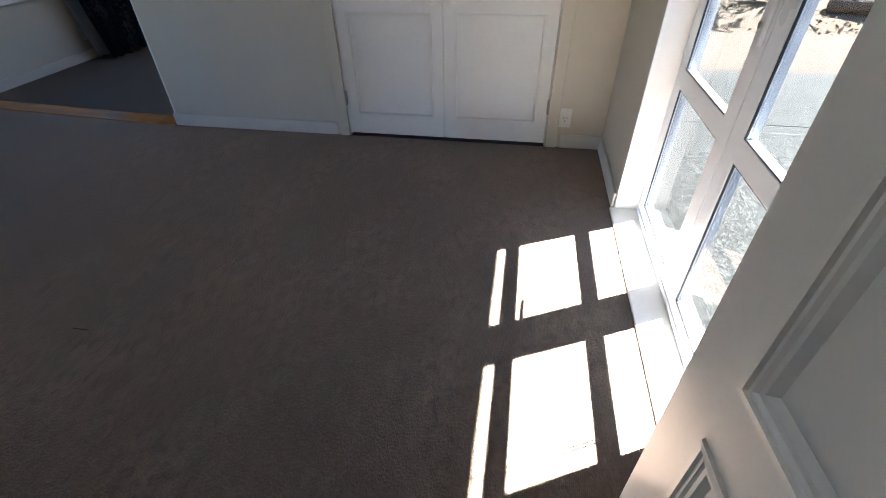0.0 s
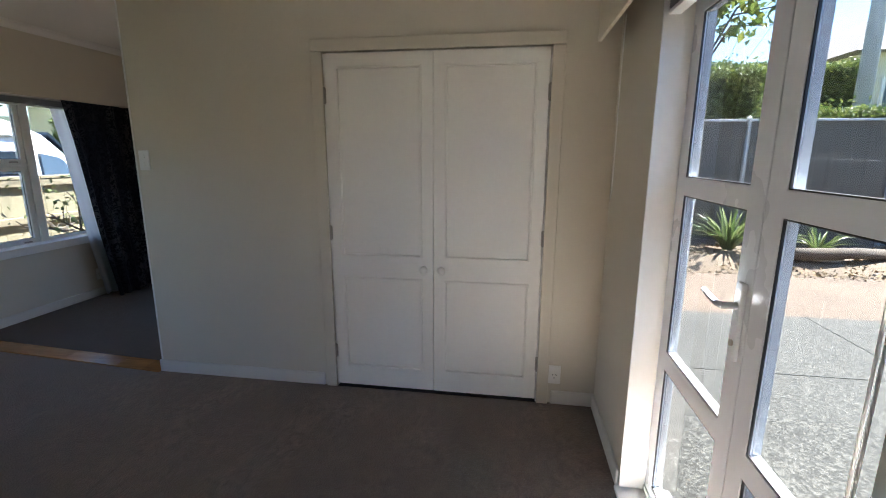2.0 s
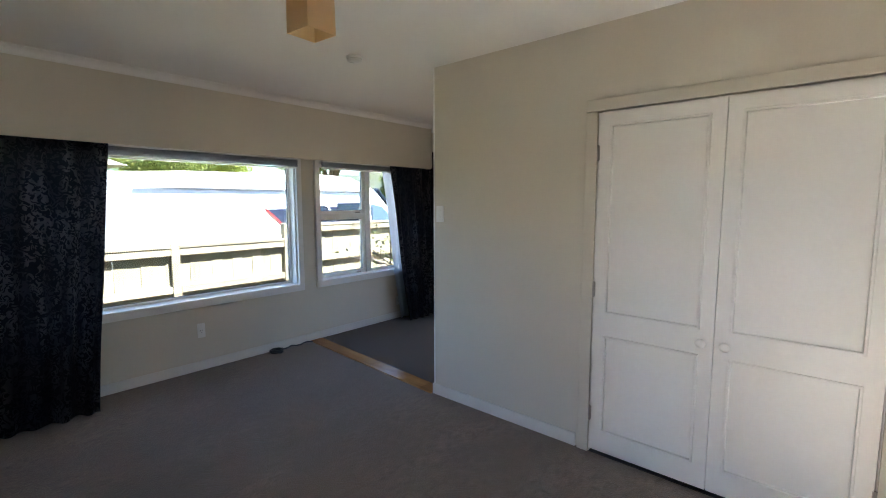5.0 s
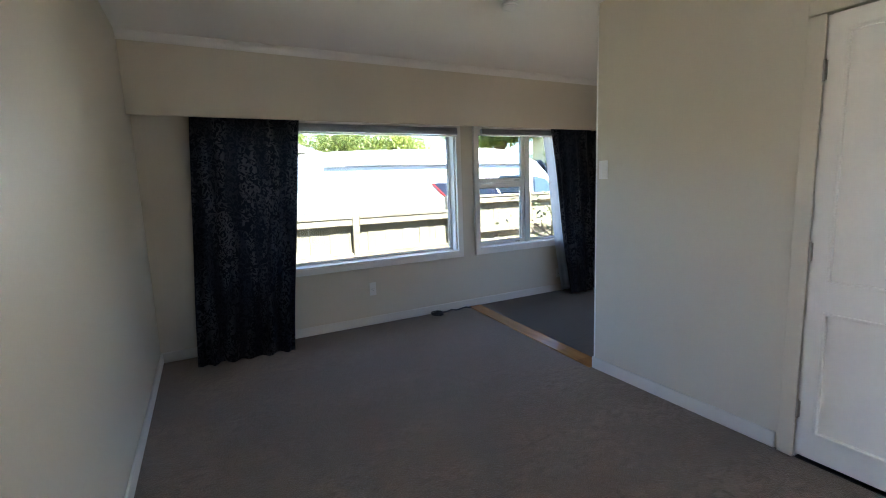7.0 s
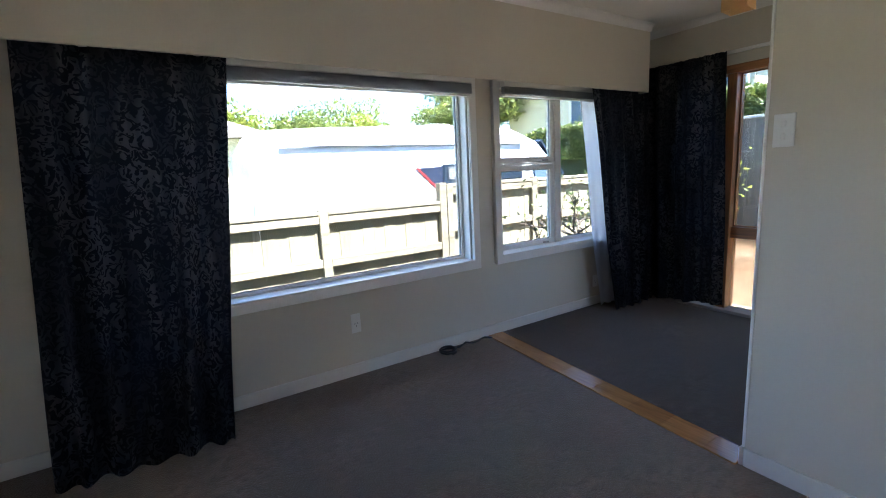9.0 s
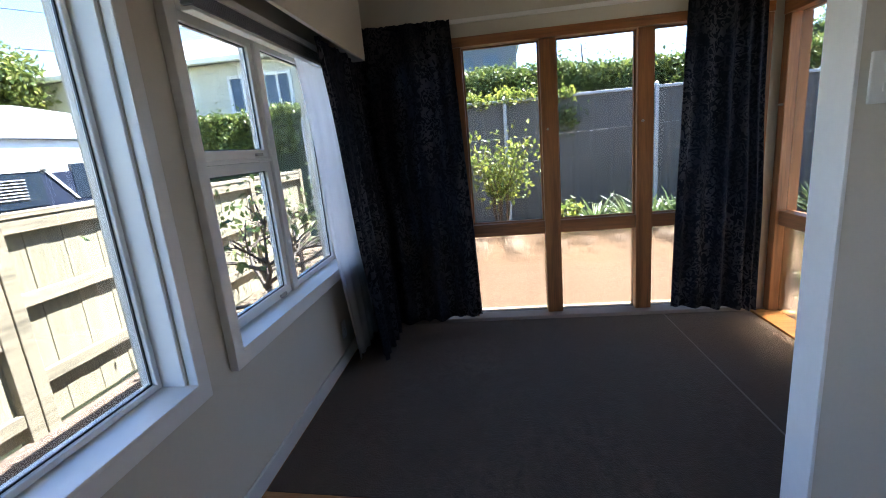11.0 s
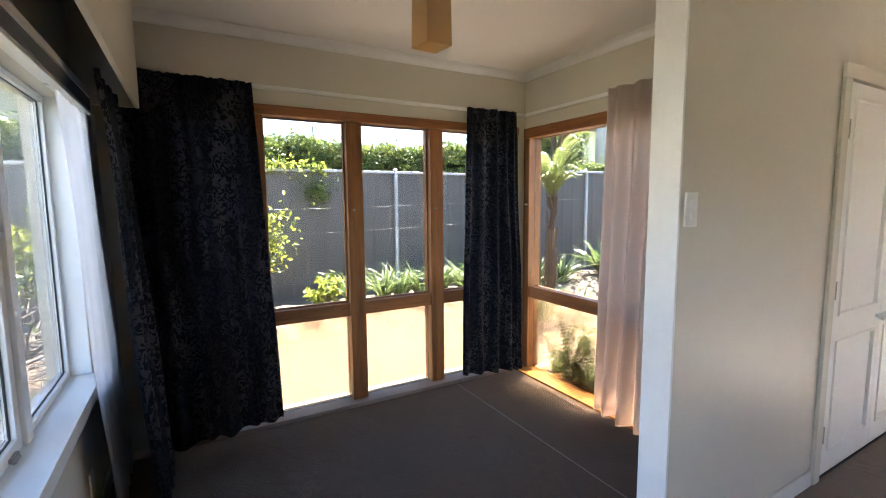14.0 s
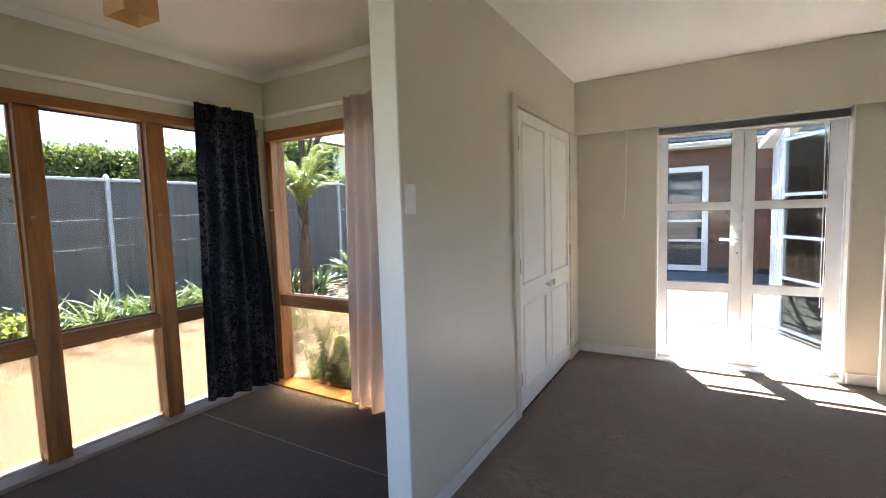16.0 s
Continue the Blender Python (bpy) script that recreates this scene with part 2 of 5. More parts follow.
def pebbled(name, col, col2, scale):
    """Exposed aggregate: small stones of several shades in cement."""
    m, nt, b = nodes_of(name)
    L = nt.links.new
    mp = coords(nt)
    v = node(nt, "ShaderNodeTexVoronoi", Scale=scale)
    n = node(nt, "ShaderNodeTexNoise", Scale=0.7, Detail=5.0)
    L(mp.outputs[0], v.inputs["Vector"]); L(mp.outputs[0], n.inputs["Vector"])
    r = ramp(nt, v.outputs["Color"], [(0.2, shade(col, 0.55)), (0.5, col), (0.8, col2)])
    r2 = ramp(nt, n.outputs["Fac"], [(0.3, (0.75, 0.75, 0.75)), (0.65, (1, 1, 1))])
    mx = node(nt, "ShaderNodeMix"); mx.data_type, mx.blend_type = "RGBA", "MULTIPLY"
    mx.inputs[0].default_value = 1.0
    L(r.outputs[0], mx.inputs[6]); L(r2.outputs[0], mx.inputs[7])
    L(mx.outputs[2], b.inputs["Base Color"])
    b.inputs["Roughness"].default_value = 0.9
    bp = node(nt, "ShaderNodeBump", Strength=0.5, Distance=0.006)
    L(v.outputs["Distance"], bp.inputs["Height"]); L(bp.outputs[0], b.inputs["Normal"])
    return m


WALL = surface("greige_wall_paint", (0.645, 0.592, 0.485), 0.42, 0.035, 0.9, 90, 0.06, bump_d=0.002)
CEIL = surface("ceiling_paint", (0.87, 0.85, 0.80), 0.8, 0.02, 1.0, 120, 0.05, bump_d=0.002)
TRIM = surface("white_trim_paint", (0.84, 0.825, 0.785), 0.32, 0.03, 2.0, 40, 0.05, bump_d=0.002)
DOORP = surface("white_door_paint", (0.84, 0.82, 0.765), 0.38, 0.03, 1.5, 50, 0.06, bump_d=0.002)
ALU = surface("white_powder_coated_aluminium", (0.76, 0.79, 0.83), 0.3, 0.02, 2.0, 60, 0.03)
CARPET = carpet("grey_brown_carpet", (0.215, 0.158, 0.118), 62, 0.38)
RUG = carpet("dark_brown_carpet", (0.096, 0.068, 0.049), 48, 0.22)
FLOORWOOD = timber("varnished_floorboard", (0.47, 0.22, 0.072), 0, 0.2, 0.7)
CEDAR = timber("stained_cedar_upright", (0.33, 0.135, 0.045), 2, 0.4)
CEDARX = timber("stained_cedar_level", (0.33, 0.135, 0.045), 0, 0.4)
CEDARY = timber("stained_cedar_level_side", (0.33, 0.135, 0.045), 1, 0.4)
GLASS = dimming_glass("dimming_window_glass")
DARKGLASS = surface("dark_vehicle_glass", (0.02, 0.03, 0.045), 0.06, 0.1, 2, 20, 0)
FROST = frosted_glass("obscure_glass")
# Larger clear share lets some sun and the fern come through.
FROST_SIDE = frosted_glass("clearer_obscure_glass", 0.42, (0.47, 0.43, 0.36))
DAMASK = damask("black_navy_damask", (0.0085, 0.0115, 0.021), (0.082, 0.080, 0.088))
LINING = thin_cloth("white_curtain_lining", (0.86, 0.88, 0.92), 0.6)
PINK = thin_cloth("pale_pink_cotton", (0.70, 0.585, 0.52), 0.15)
PLASTIC = surface("white_plastic", (0.82, 0.81, 0.77), 0.3, 0.02, 4, 60, 0)
BLACKP = surface("black_plastic", (0.012, 0.012, 0.013), 0.4, 0.1, 4, 60, 0)
STEEL = surface("worn_steel", (0.45, 0.42, 0.38), 0.35, 0.15, 6, 80, 0.05, 1.0)
BLIND = surface("grey_blind_slat", (0.27, 0.28, 0.30), 0.4, 0.1, 4, 30, 0)
SKIRT = surface("cream_skirting_paint", (0.72, 0.69, 0.63), 0.4, 0.03, 2.0, 40, 0.05, bump_d=0.002)
SILLP = surface("worn_pinkish_sill_paint", (0.30, 0.235, 0.195), 0.5, 0.12, 3.0, 40, 0.1)
SHADE_M = thin_cloth("veneer_lamp_shade", (0.88, 0.69, 0.43), 0.62)
SEAM = surface("carpet_seam", (0.24, 0.19, 0.145), 0.9, 0.2, 8, 200, 0.3)
SOIL = surface("garden_soil", (0.16, 0.115, 0.075), 0.95, 0.35, 2.0, 18, 0.7, bump_d=0.02)
GRASS = surface("dry_lawn", (0.17, 0.17, 0.075), 0.95, 0.3, 0.6, 25, 0.5, bump_d=0.02)
CONC = pebbled("exposed_aggregate_concrete", (0.050, 0.047, 0.040), (0.095, 0.089, 0.076), 62)
PATHM = pebbled("terracotta_pebble_path", (0.115, 0.077, 0.052), (0.165, 0.124, 0.088), 60)
JOINT = surface("dark_joint", (0.045, 0.045, 0.04), 0.95, 0.3, 3, 40, 0.2)
STONE = surface("garden_stone", (0.36, 0.33, 0.28), 0.9, 0.3, 2, 20, 0.5, obj=0.25, bump_d=0.01)
PALING = timber("weathered_pine_paling", (0.29, 0.255, 0.165), 2, 0.85, 0.55)
RAILW = timber("weathered_pine_rail", (0.28, 0.235, 0.155), 1, 0.85, 0.5)
COLORSTEEL = surface("grey_steel_sheet", (0.116, 0.110, 0.100), 0.75, 0.12, 1.6, 6, 0.0, 0.0, (1, 1, 0.2), spec=0.2)
STEELRAIL = surface("pale_steel_cap", (0.42, 0.43, 0.43), 0.45, 0.08, 2, 30, 0)
# Near-black green that paints the shade inside a hedge.
HEDGE_CORE = surface("hedge_inner_shade", (0.018, 0.030, 0.010), 0.95, 0.4, 3, 14, 0.8, bump_d=0.05)
HEDGE_L = leaf("hedge_leaf", (0.040, 0.080, 0.018), (0.24, 0.26, 0.06))
TREE_L = leaf("tree_leaf", (0.07, 0.115, 0.024), (0.27, 0.28, 0.065), 0.45)
YELLOW_L = leaf("yellow_green_leaf", (0.12, 0.17, 0.03), (0.36, 0.36, 0.06), 0.45)
STRAP_L = leaf("strap_leaf", (0.05, 0.09, 0.025), (0.20, 0.23, 0.085), 0.3, 0.3)
FERN_L = leaf("fern_frond", (0.09, 0.135, 0.035), (0.30, 0.30, 0.10), 0.45)
BARK = surface("brown_bark", (0.12, 0.08, 0.05), 0.95, 0.35, 5, 30, 0.8, 0, (1, 1, 0.3), bump_d=0.02)
DEADWOOD = surface("dry_grey_branch", (0.105, 0.082, 0.062), 0.95, 0.3, 5, 40, 0.4)
STRAW = surface("dry_straw", (0.30, 0.21, 0.105), 0.9, 0.2, 5, 40, 0.2, island=0.4)
VANW = surface("white_vehicle_paint", (0.86, 0.86, 0.85), 0.18, 0.02, 1, 20, 0)
VANB = surface("dark_blue_vehicle_panel", (0.025, 0.032, 0.055), 0.2, 0.1, 2, 20, 0)
VANR = surface("red_vehicle_stripe", (0.5, 0.03, 0.03), 0.3, 0.05, 2, 20, 0)
RUBBER = surface("tyre_rubber", (0.02, 0.02, 0.02), 0.8, 0.2, 5, 60, 0.2)
BROWNB = timber("brown_weatherboard", (0.155, 0.075, 0.042), 1, 0.55, 0.7, 0.4)
CREAM = surface("cream_weatherboard", (0.68, 0.64, 0.5), 0.6, 0.05, 1, 20, 0.05, obj=0.06)
ROOFM = surface("roof_tile", (0.16, 0.14, 0.13), 0.8, 0.2, 2, 15, 0.3)
BLUEWIN = surface("pale_blue_window", (0.075, 0.115, 0.17), 0.3, 0.1, 1, 10, 0)
POLEM = surface("grey_pole", (0.40, 0.40, 0.39), 0.8, 0.12, 2, 20, 0.2)
HILL = surface("distant_bush", (0.06, 0.085, 0.06), 1.0, 0.4, 0.3, 4, 0.6)
TILEG = surface("slate_blue_shed", (0.12, 0.14, 0.17), 0.6, 0.1, 1, 10, 0)


# ---- building helpers ----
def box(bm, x0, x1, y0, y1, z0, z1):
    v = [bm.verts.new((x, y, z)) for z in (z0, z1) for x, y in ((x0, y0), (x1, y0), (x1, y1), (x0, y1))]
    fs = [(3, 2, 1, 0), (4, 5, 6, 7), (0, 1, 5, 4), (1, 2, 6, 5), (2, 3, 7, 6), (3, 0, 4, 7)]
    return [bm.faces.new([v[i] for i in f]) for f in fs]


def soften(bm, w, seg=2):
    bmesh.ops.bevel(bm, geom=list(bm.edges), offset=w, segments=seg, profile=0.5, affect="EDGES", clamp_overlap=True)
    return bm


def boxes(*dims, bevel=0.0, seg=2):
    bm = bmesh.new()
    for d in dims:
        box(bm, *d)
    return soften(bm, bevel, seg) if bevel else bm


def rod(bm, a, b, r, seg=8, r2=None):
    """A round bar from a to b."""
    a, b = Vector(a), Vector(b)
    q = (b - a).to_track_quat("Z", "Y").to_matrix()
    rings = []
    for p, rr in ((a, r), (b, r if r2 is None else r2)):
        rings.append([bm.verts.new(p + q @ Vector((rr * math.cos(t * 2 * math.pi / seg), rr * math.sin(t * 2 * math.pi / seg), 0))) for t in range(seg)])
    for i in range(seg):
        bm.faces.new((rings[0][i], rings[0][(i + 1) % seg], rings[1][(i + 1) % seg], rings[1][i]))
    bm.faces.new(rings[0][::-1]); bm.faces.new(rings[1])
    return bm


def tube(bm, pts, r, seg=6, taper=1.0):
    """A round bar through several points."""
    pts = [Vector(p) for p in pts]
    rings = []
    for i, p in enumerate(pts):
        d = (pts[min(i + 1, len(pts) - 1)] - pts[max(i - 1, 0)]).normalized()
        q = d.to_track_quat("Z", "Y").to_matrix()
        rr = r * (1 + (taper - 1) * i / (len(pts) - 1))
        rings.append([bm.verts.new(p + q @ Vector((rr * math.cos(t * 2 * math.pi / seg), rr * math.sin(t * 2 * math.pi / seg), 0))) for t in range(seg)])
    for a, b in zip(rings, rings[1:]):
        for i in range(seg):
            bm.faces.new((a[i], a[(i + 1) % seg], b[(i + 1) % seg], b[i]))
    bm.faces.new(rings[0][::-1]); bm.faces.new(rings[-1])
    return bm


def lathe(bm, profile, m, seg=20):
    """A turned shape: (radius, height) turned round z, then placed by m."""
    rings = [[bm.verts.new(m @ Vector((r * math.cos(t * 2 * math.pi / seg), r * math.sin(t * 2 * math.pi / seg), h))) for t in range(seg)] for r, h in profile]
    for a, b in zip(rings, rings[1:]):
        for i in range(seg):
            bm.faces.new((a[i], a[(i + 1) % seg], b[(i + 1) % seg], b[i]))
    bm.faces.new(rings[0][::-1]); bm.faces.new(rings[-1])
    return bm


def mesh_of(name, bm, material, smooth=False):
    bmesh.ops.recalc_face_normals(bm, faces=bm.faces)
    me = bpy.data.meshes.new(name)
    bm.to_mesh(me)
    bm.free()
    me.materials.append(material)
    if smooth:
        me.shade_smooth()
    return me


def thing(name, bm, material, label="", category="", group="", kind="", smooth=False):
    ob = new(name, mesh_of(name, bm, material, smooth) if bm else None)
    return tagged(ob, label, category, group, kind)


def part(name, bm, material, parent, label="", smooth=False):
    ob = new(name, mesh_of(name, bm, material, smooth))
    ob.parent = parent
    return tagged(ob, label)


def pieces(name, mesh, places, parent):
    """Alike pieces on one mesh, each an object under its thing."""
    for m in places:
        ob = new(name, mesh)
        ob.parent = parent
        ob.matrix_basis = m


def slab(axis, p0, p1, u0, u1, z0, z1, holes):
    """A slab from p0 to p1 across axis with openings (u0, u1, z0, z1) through it, as one closed mesh."""
    us = sorted({u0, u1, *(h[0] for h in holes), *(h[1] for h in holes)})
    zs = sorted({z0, z1, *(h[2] for h in holes), *(h[3] for h in holes)})
    us, zs = [u for u in us if u0 <= u <= u1], [z for z in zs if z0 <= z <= z1]
    solid = lambda i, j: 0 <= i < len(us) - 1 and 0 <= j < len(zs) - 1 and not any(
        h[0] <= (us[i] + us[i + 1]) / 2 <= h[1] and h[2] <= (zs[j] + zs[j + 1]) / 2 <= h[3] for h in holes)
    bm = bmesh.new()
    P = lambda p, u, z: bm.verts.new((p, u, z) if axis == "x" else (u, p, z))
    for i in range(len(us) - 1):
        for j in range(len(zs) - 1):
            if not solid(i, j):
                continue
            a, b, c, d = us[i], us[i + 1], zs[j], zs[j + 1]
            for p in (p0, p1):
                bm.faces.new((P(p, a, c), P(p, b, c), P(p, b, d), P(p, a, d)))
            if not solid(i - 1, j): bm.faces.new((P(p0, a, c), P(p1, a, c), P(p1, a, d), P(p0, a, d)))
            if not solid(i + 1, j): bm.faces.new((P(p0, b, c), P(p1, b, c), P(p1, b, d), P(p0, b, d)))
            if not solid(i, j - 1): bm.faces.new((P(p0, a, c), P(p1, a, c), P(p1, b, c), P(p0, b, c)))
            if not solid(i, j + 1): bm.faces.new((P(p0, a, d), P(p1, a, d), P(p1, b, d), P(p0, b, d)))
    bmesh.ops.remove_doubles(bm, verts=bm.verts, dist=1e-5)
    bmesh.ops.dissolve_limit(bm, angle_limit=0.01, verts=bm.verts, edges=bm.edges)
    bmesh.ops.recalc_face_normals(bm, faces=bm.faces)
    return bm


def wall(name, axis, p0, p1, u0, u1, z0, z1, holes, material=None, label=""):
    """A wall with thickness and openings."""
    return thing(name, slab(axis, p0, p1, u0, u1, z0, z1, holes), material or WALL, label, "wall", kind="structure")


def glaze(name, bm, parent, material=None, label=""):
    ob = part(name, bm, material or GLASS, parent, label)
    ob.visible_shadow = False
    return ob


# ---- the plan ----
XW, XE, YS = -1.895, 2.88, -2.82       # west, east and south wall faces of the room
YN, XN = 2.05, 1.05                    # north and east wall faces of the nook
H = 2.488                              # ceiling

# ---- structure ----
def prism(pts, z0, z1):
    """An upright prism over a plan outline."""
    bm = bmesh.new()
    lo, hi = [[bm.verts.new((x, y, z)) for x, y in pts] for z in (z0, z1)]
    bm.faces.new(lo[::-1]); bm.faces.new(hi)
    for i in range(len(pts)):
        k = (i + 1) % len(pts)
        bm.faces.new((lo[i], lo[k], hi[k], hi[i]))
    return bm


# the step between room and nook runs slightly askew to the walls
def step_edge(x, width=0.0):
    return -0.03 + width - 0.072 * x


bm = prism([(XW - 0.1, YS - 0.1), (3.06, YS - 0.1), (3.06, 0.02), (-0.69, 0.02), (XW - 0.1, step_edge(XW - 0.1))], -0.12, 0.0)
thing("floor", bm, CARPET, "grey-brown loop-pile carpet, trodden and faintly stained", "carpet", kind="structure")
bm = boxes((XW - 0.1, XN + 0.1, 0.021, YN + 0.1, -0.16, -0.006))
thing("floor_nook_boards", bm, FLOORWOOD, "varnished orange timber floorboards under the nook carpet", "floor", kind="structure")
bm = soften(prism([(XW + 0.02, step_edge(XW, 0.146)), (0.02, step_edge(0.02, 0.146)), (0.024, 0.136), (0.33, 0.136), (0.33, 2.0), (XW + 0.02, 2.0)], -0.005, 0.006), 0.003)
rug = thing("nook_carpet", bm, RUG, "dark brown loop-pile carpet laid over boards", "carpet", kind="structure")
bm = boxes((0.336, 0.92, 0.136, 2.0, -0.005, 0.006), bevel=0.003)
thing("nook_carpet_strip", bm, RUG, "narrow strip of dark brown carpet beside the seam", "carpet", kind="structure")
bm = boxes((0.3295, 0.3365, 0.14, 1.99, -0.004, 0.0078))
thing("carpet_seam", bm, SEAM, "pale seam between two carpet pieces", "seam", kind="structure")
threshold = thing("threshold", None, None, "orange varnished timber threshold strip with worn gloss", "threshold", kind="structure")
cut = [XW + 0.017, -1.55, -1.29, -1.07, -0.80, -0.55, -0.34, -0.12, 0.024]
for a, b in zip(cut, cut[1:]):
    a, b = a + 0.0005, b - 0.0005
    bm = prism([(a, step_edge(a)), (b, step_edge(b)), (b, step_edge(b, 0.142)), (a, step_edge(a, 0.142))], -0.004, 0.008)
    part("board", soften(bm, 0.0015), FLOORWOOD, threshold)

wall("wall_partition", "y", 0.0, 0.115, 0.045, 3.06, 0, H, [(1.285, 2.558, 0, 2.015)], label="greige painted partition wall with a wardrobe opening")
wall("wall_west", "x", XW - 0.17, XW, YS - 0.12, YN + 0.15, -0.3, H, [(-2.28, -0.012, 0.638, 1.93), (0.27, 1.68, 0.638, 1.93)], label="pale greige wall under the window sills")
wall("wall_east", "x", XE, 3.06, YS - 0.12, 0.0, -0.3, H, [(-1.955, -0.672, 0.0, 2.06)], label="greige painted wall round the glazed doors")
wall("wall_south", "y", YS - 0.12, YS, XW - 0.17, 3.06, 0, H, [(1.98, 2.76, 0, 2.03)], label="plain greige painted wall")
wall("wall_nook_north", "y", YN, YN + 0.16, XW, XN + 0.12, -0.3, H, [(-1.50, 0.98, 0.03, 2.06)], label="greige wall above and beside the timber windows")
wall("wall_nook_east", "x", XN, XN + 0.12, 0.115, YN, -0.3, H, [(0.72, 2.035, 0.012, 2.05)], label="greige wall round the timber side window")
# closed wardrobe behind the doors and the dark hall behind the camera
wall("wall_wardrobe_back", "y", 0.70, 0.80, XN + 0.12, 3.06, -0.3, H, [])
wall("wall_wardrobe_side", "x", 2.96, 3.06, 0.115, 0.70, -0.3, H, [])
wall("wall_hall_south", "y", -4.4, -4.28, 1.4, 3.06, 0, H, [])
wall("wall_hall_west", "x", 1.3, 1.4, -4.4, YS - 0.12, 0, H, [])
wall("wall_hall_east", "x", 2.96, 3.06, -4.28, YS - 0.12, 0, H, [])
thing("floor_hall", boxes((1.4, 2.96, -4.28, YS - 0.1, -0.12, -0.002)), CARPET, "carpeted hall floor", "floor", kind="structure")
bm = boxes((XW - 0.17, 3.06, -4.4, 0.80, H, H + 0.08), (XW - 0.17, XN + 0.12, 0.80, YN + 0.15, H, H + 0.08))
thing("ceiling", bm, CEIL, "flat matt white plaster ceiling", "ceiling", kind="structure")
bm = boxes((-2.45, 3.50, -4.8, 0.84, H + 0.09, H + 0.24), (-2.45, 1.95, 0.84, 2.75, H + 0.09, H + 0.24))
thing("roof", bm, ROOFM, "low roof with overhanging eaves", "roof", kind="structure")


# box pelmets over the windows
def pelmet(name, x0, x1, y0, y1, z0, label):
    bm = boxes((x0, x1, y0, y1, z0, H - 0.002), bevel=0.003)
    return thing(name, bm, WALL, label, "pelmet", kind="structure")


pelmet("pelmet_west", -1.652, -1.632, YS + 0.002, 1.80, 1.93, "deep greige box pelmet over the west windows")
pelmet("pelmet_west_end", XW + 0.002, -1.654, 1.78, 1.80, 1.93, "end board of the greige box pelmet")
pelmet("pelmet_east", 2.766, 2.784, YS + 0.002, -0.002, 2.018, "deep greige box pelmet over the glazed doors")


# coved cornices
def cornice(name, runs):
    bm = bmesh.new()
    for (xa, ya), (xb, yb), (nx, ny) in runs:
        prof = [(0, 0.055), (0.006, 0.052), (0.010, 0.040), (0.022, 0.018), (0.042, 0.008), (0.055, 0.006), (0.058, 0.0)]
        a = [bm.verts.new((xa + nx * d, ya + ny * d, H - 0.001 - h)) for d, h in prof]
        b = [bm.verts.new((xb + nx * d, yb + ny * d, H - 0.001 - h)) for d, h in prof]
        for i in range(len(prof) - 1):
            bm.faces.new((a[i], a[i + 1], b[i + 1], b[i]))
    return thing(name, bm, TRIM, "white coved plaster cornice", "cornice", kind="structure", smooth=True)


cornice("cornice_west", [((-1.63, YS), (-1.63, 1.80), (1, 0))])
cornice("cornice_nook", [((XW, YN), (XN, YN), (0, -1)), ((XN, YN), (XN, 0.115), (-1, 0))])


# skirting boards
def skirting(name, dims):
    return thing(name, boxes(dims, bevel=0.006, seg=3), SKIRT, "cream-white painted timber skirting board", "skirting", kind="structure")


SK = 0.085
skirting("baseboard_partition", (0.045, 1.215, -0.016, -0.001, 0, SK))
skirting("baseboard_partition_end", (0.026, 0.044, -0.016, 0.131, 0, SK))
skirting("baseboard_partition_short", (2.630, XE - 0.002, -0.016, -0.001, 0, SK))
skirting("baseboard_east", (XE - 0.016, XE - 0.001, -0.669, -0.018, 0, SK))
skirting("baseboard_east_south", (XE - 0.016, XE - 0.001, YS + 0.02, -1.96, 0, SK))
skirting("baseboard_west", (XW + 0.001, XW + 0.016, YS + 0.002, YN - 0.002, 0, SK))
skirting("baseboard_south", (XW + 0.018, 1.90, YS + 0.001, YS + 0.016, 0, SK))
skirting("baseboard_nook_back", (0.046, XN - 0.002, 0.116, 0.131, 0, SK))
bm = boxes((0.033, 0.0445, -0.003, 0.118, SK, H - 0.001), bevel=0.002)
thing("trim_partition_end", bm, TRIM, "white painted end board of the partition", "trim", kind="structure")

# curtain rail boards in the nook
thing("rail_board_north", boxes((XW + 0.002, XN - 0.002, YN - 0.022, YN - 0.001, 2.145, 2.172), bevel=0.004), TRIM, "white painted picture-rail board carrying the curtain track", "rail", kind="structure")
thing("rail_board_east", boxes((XN - 0.022, XN - 0.001, 0.118, YN - 0.024, 2.145, 2.172), bevel=0.004), TRIM, "white painted rail board carrying the curtain track", "rail", kind="structure")


# ---- wardrobe doors ----
def framed_board(x0, x1, z0, z1, y, panels, t=0.034, sink=0.009):
    """A door leaf with sunk panels, front at y, as one closed mesh."""
    bm = slab("y", y, y + t, x0, x1, z0, z1, panels)
    for a, b, c, d in panels:
        f = [bm.verts.new((x, y + sink, z)) for x, z in ((a, c), (b, c), (b, d), (a, d))]
        g = [bm.verts.new((x, y + t - 0.004, z)) for x, z in ((a, c), (b, c), (b, d), (a, d))]
        bm.faces.new(f); bm.faces.new(g[::-1])
        for i in range(4):
            k = (i + 1) % 4
            bm.faces.new((f[i], f[k], g[k], g[i]))
    bmesh.ops.remove_doubles(bm, verts=bm.verts, dist=1e-4)
    return bm


def profiled(x0, x1, z0, z1, prof):
    """A mitred moulding round a panel: loops (inset, y) joined into one strip."""
    bm = bmesh.new()
    loops = [[bm.verts.new((x, y, z)) for x, z in ((x0 + o, z0 + o), (x1 - o, z0 + o), (x1 - o, z1 - o), (x0 + o, z1 - o))] for o, y in prof]
    for a, b in zip(loops, loops[1:] + loops[:1]):
        for i in range(4):
            k = (i + 1) % 4
            bm.faces.new((a[i], a[k], b[k], b[i]))
    return bm


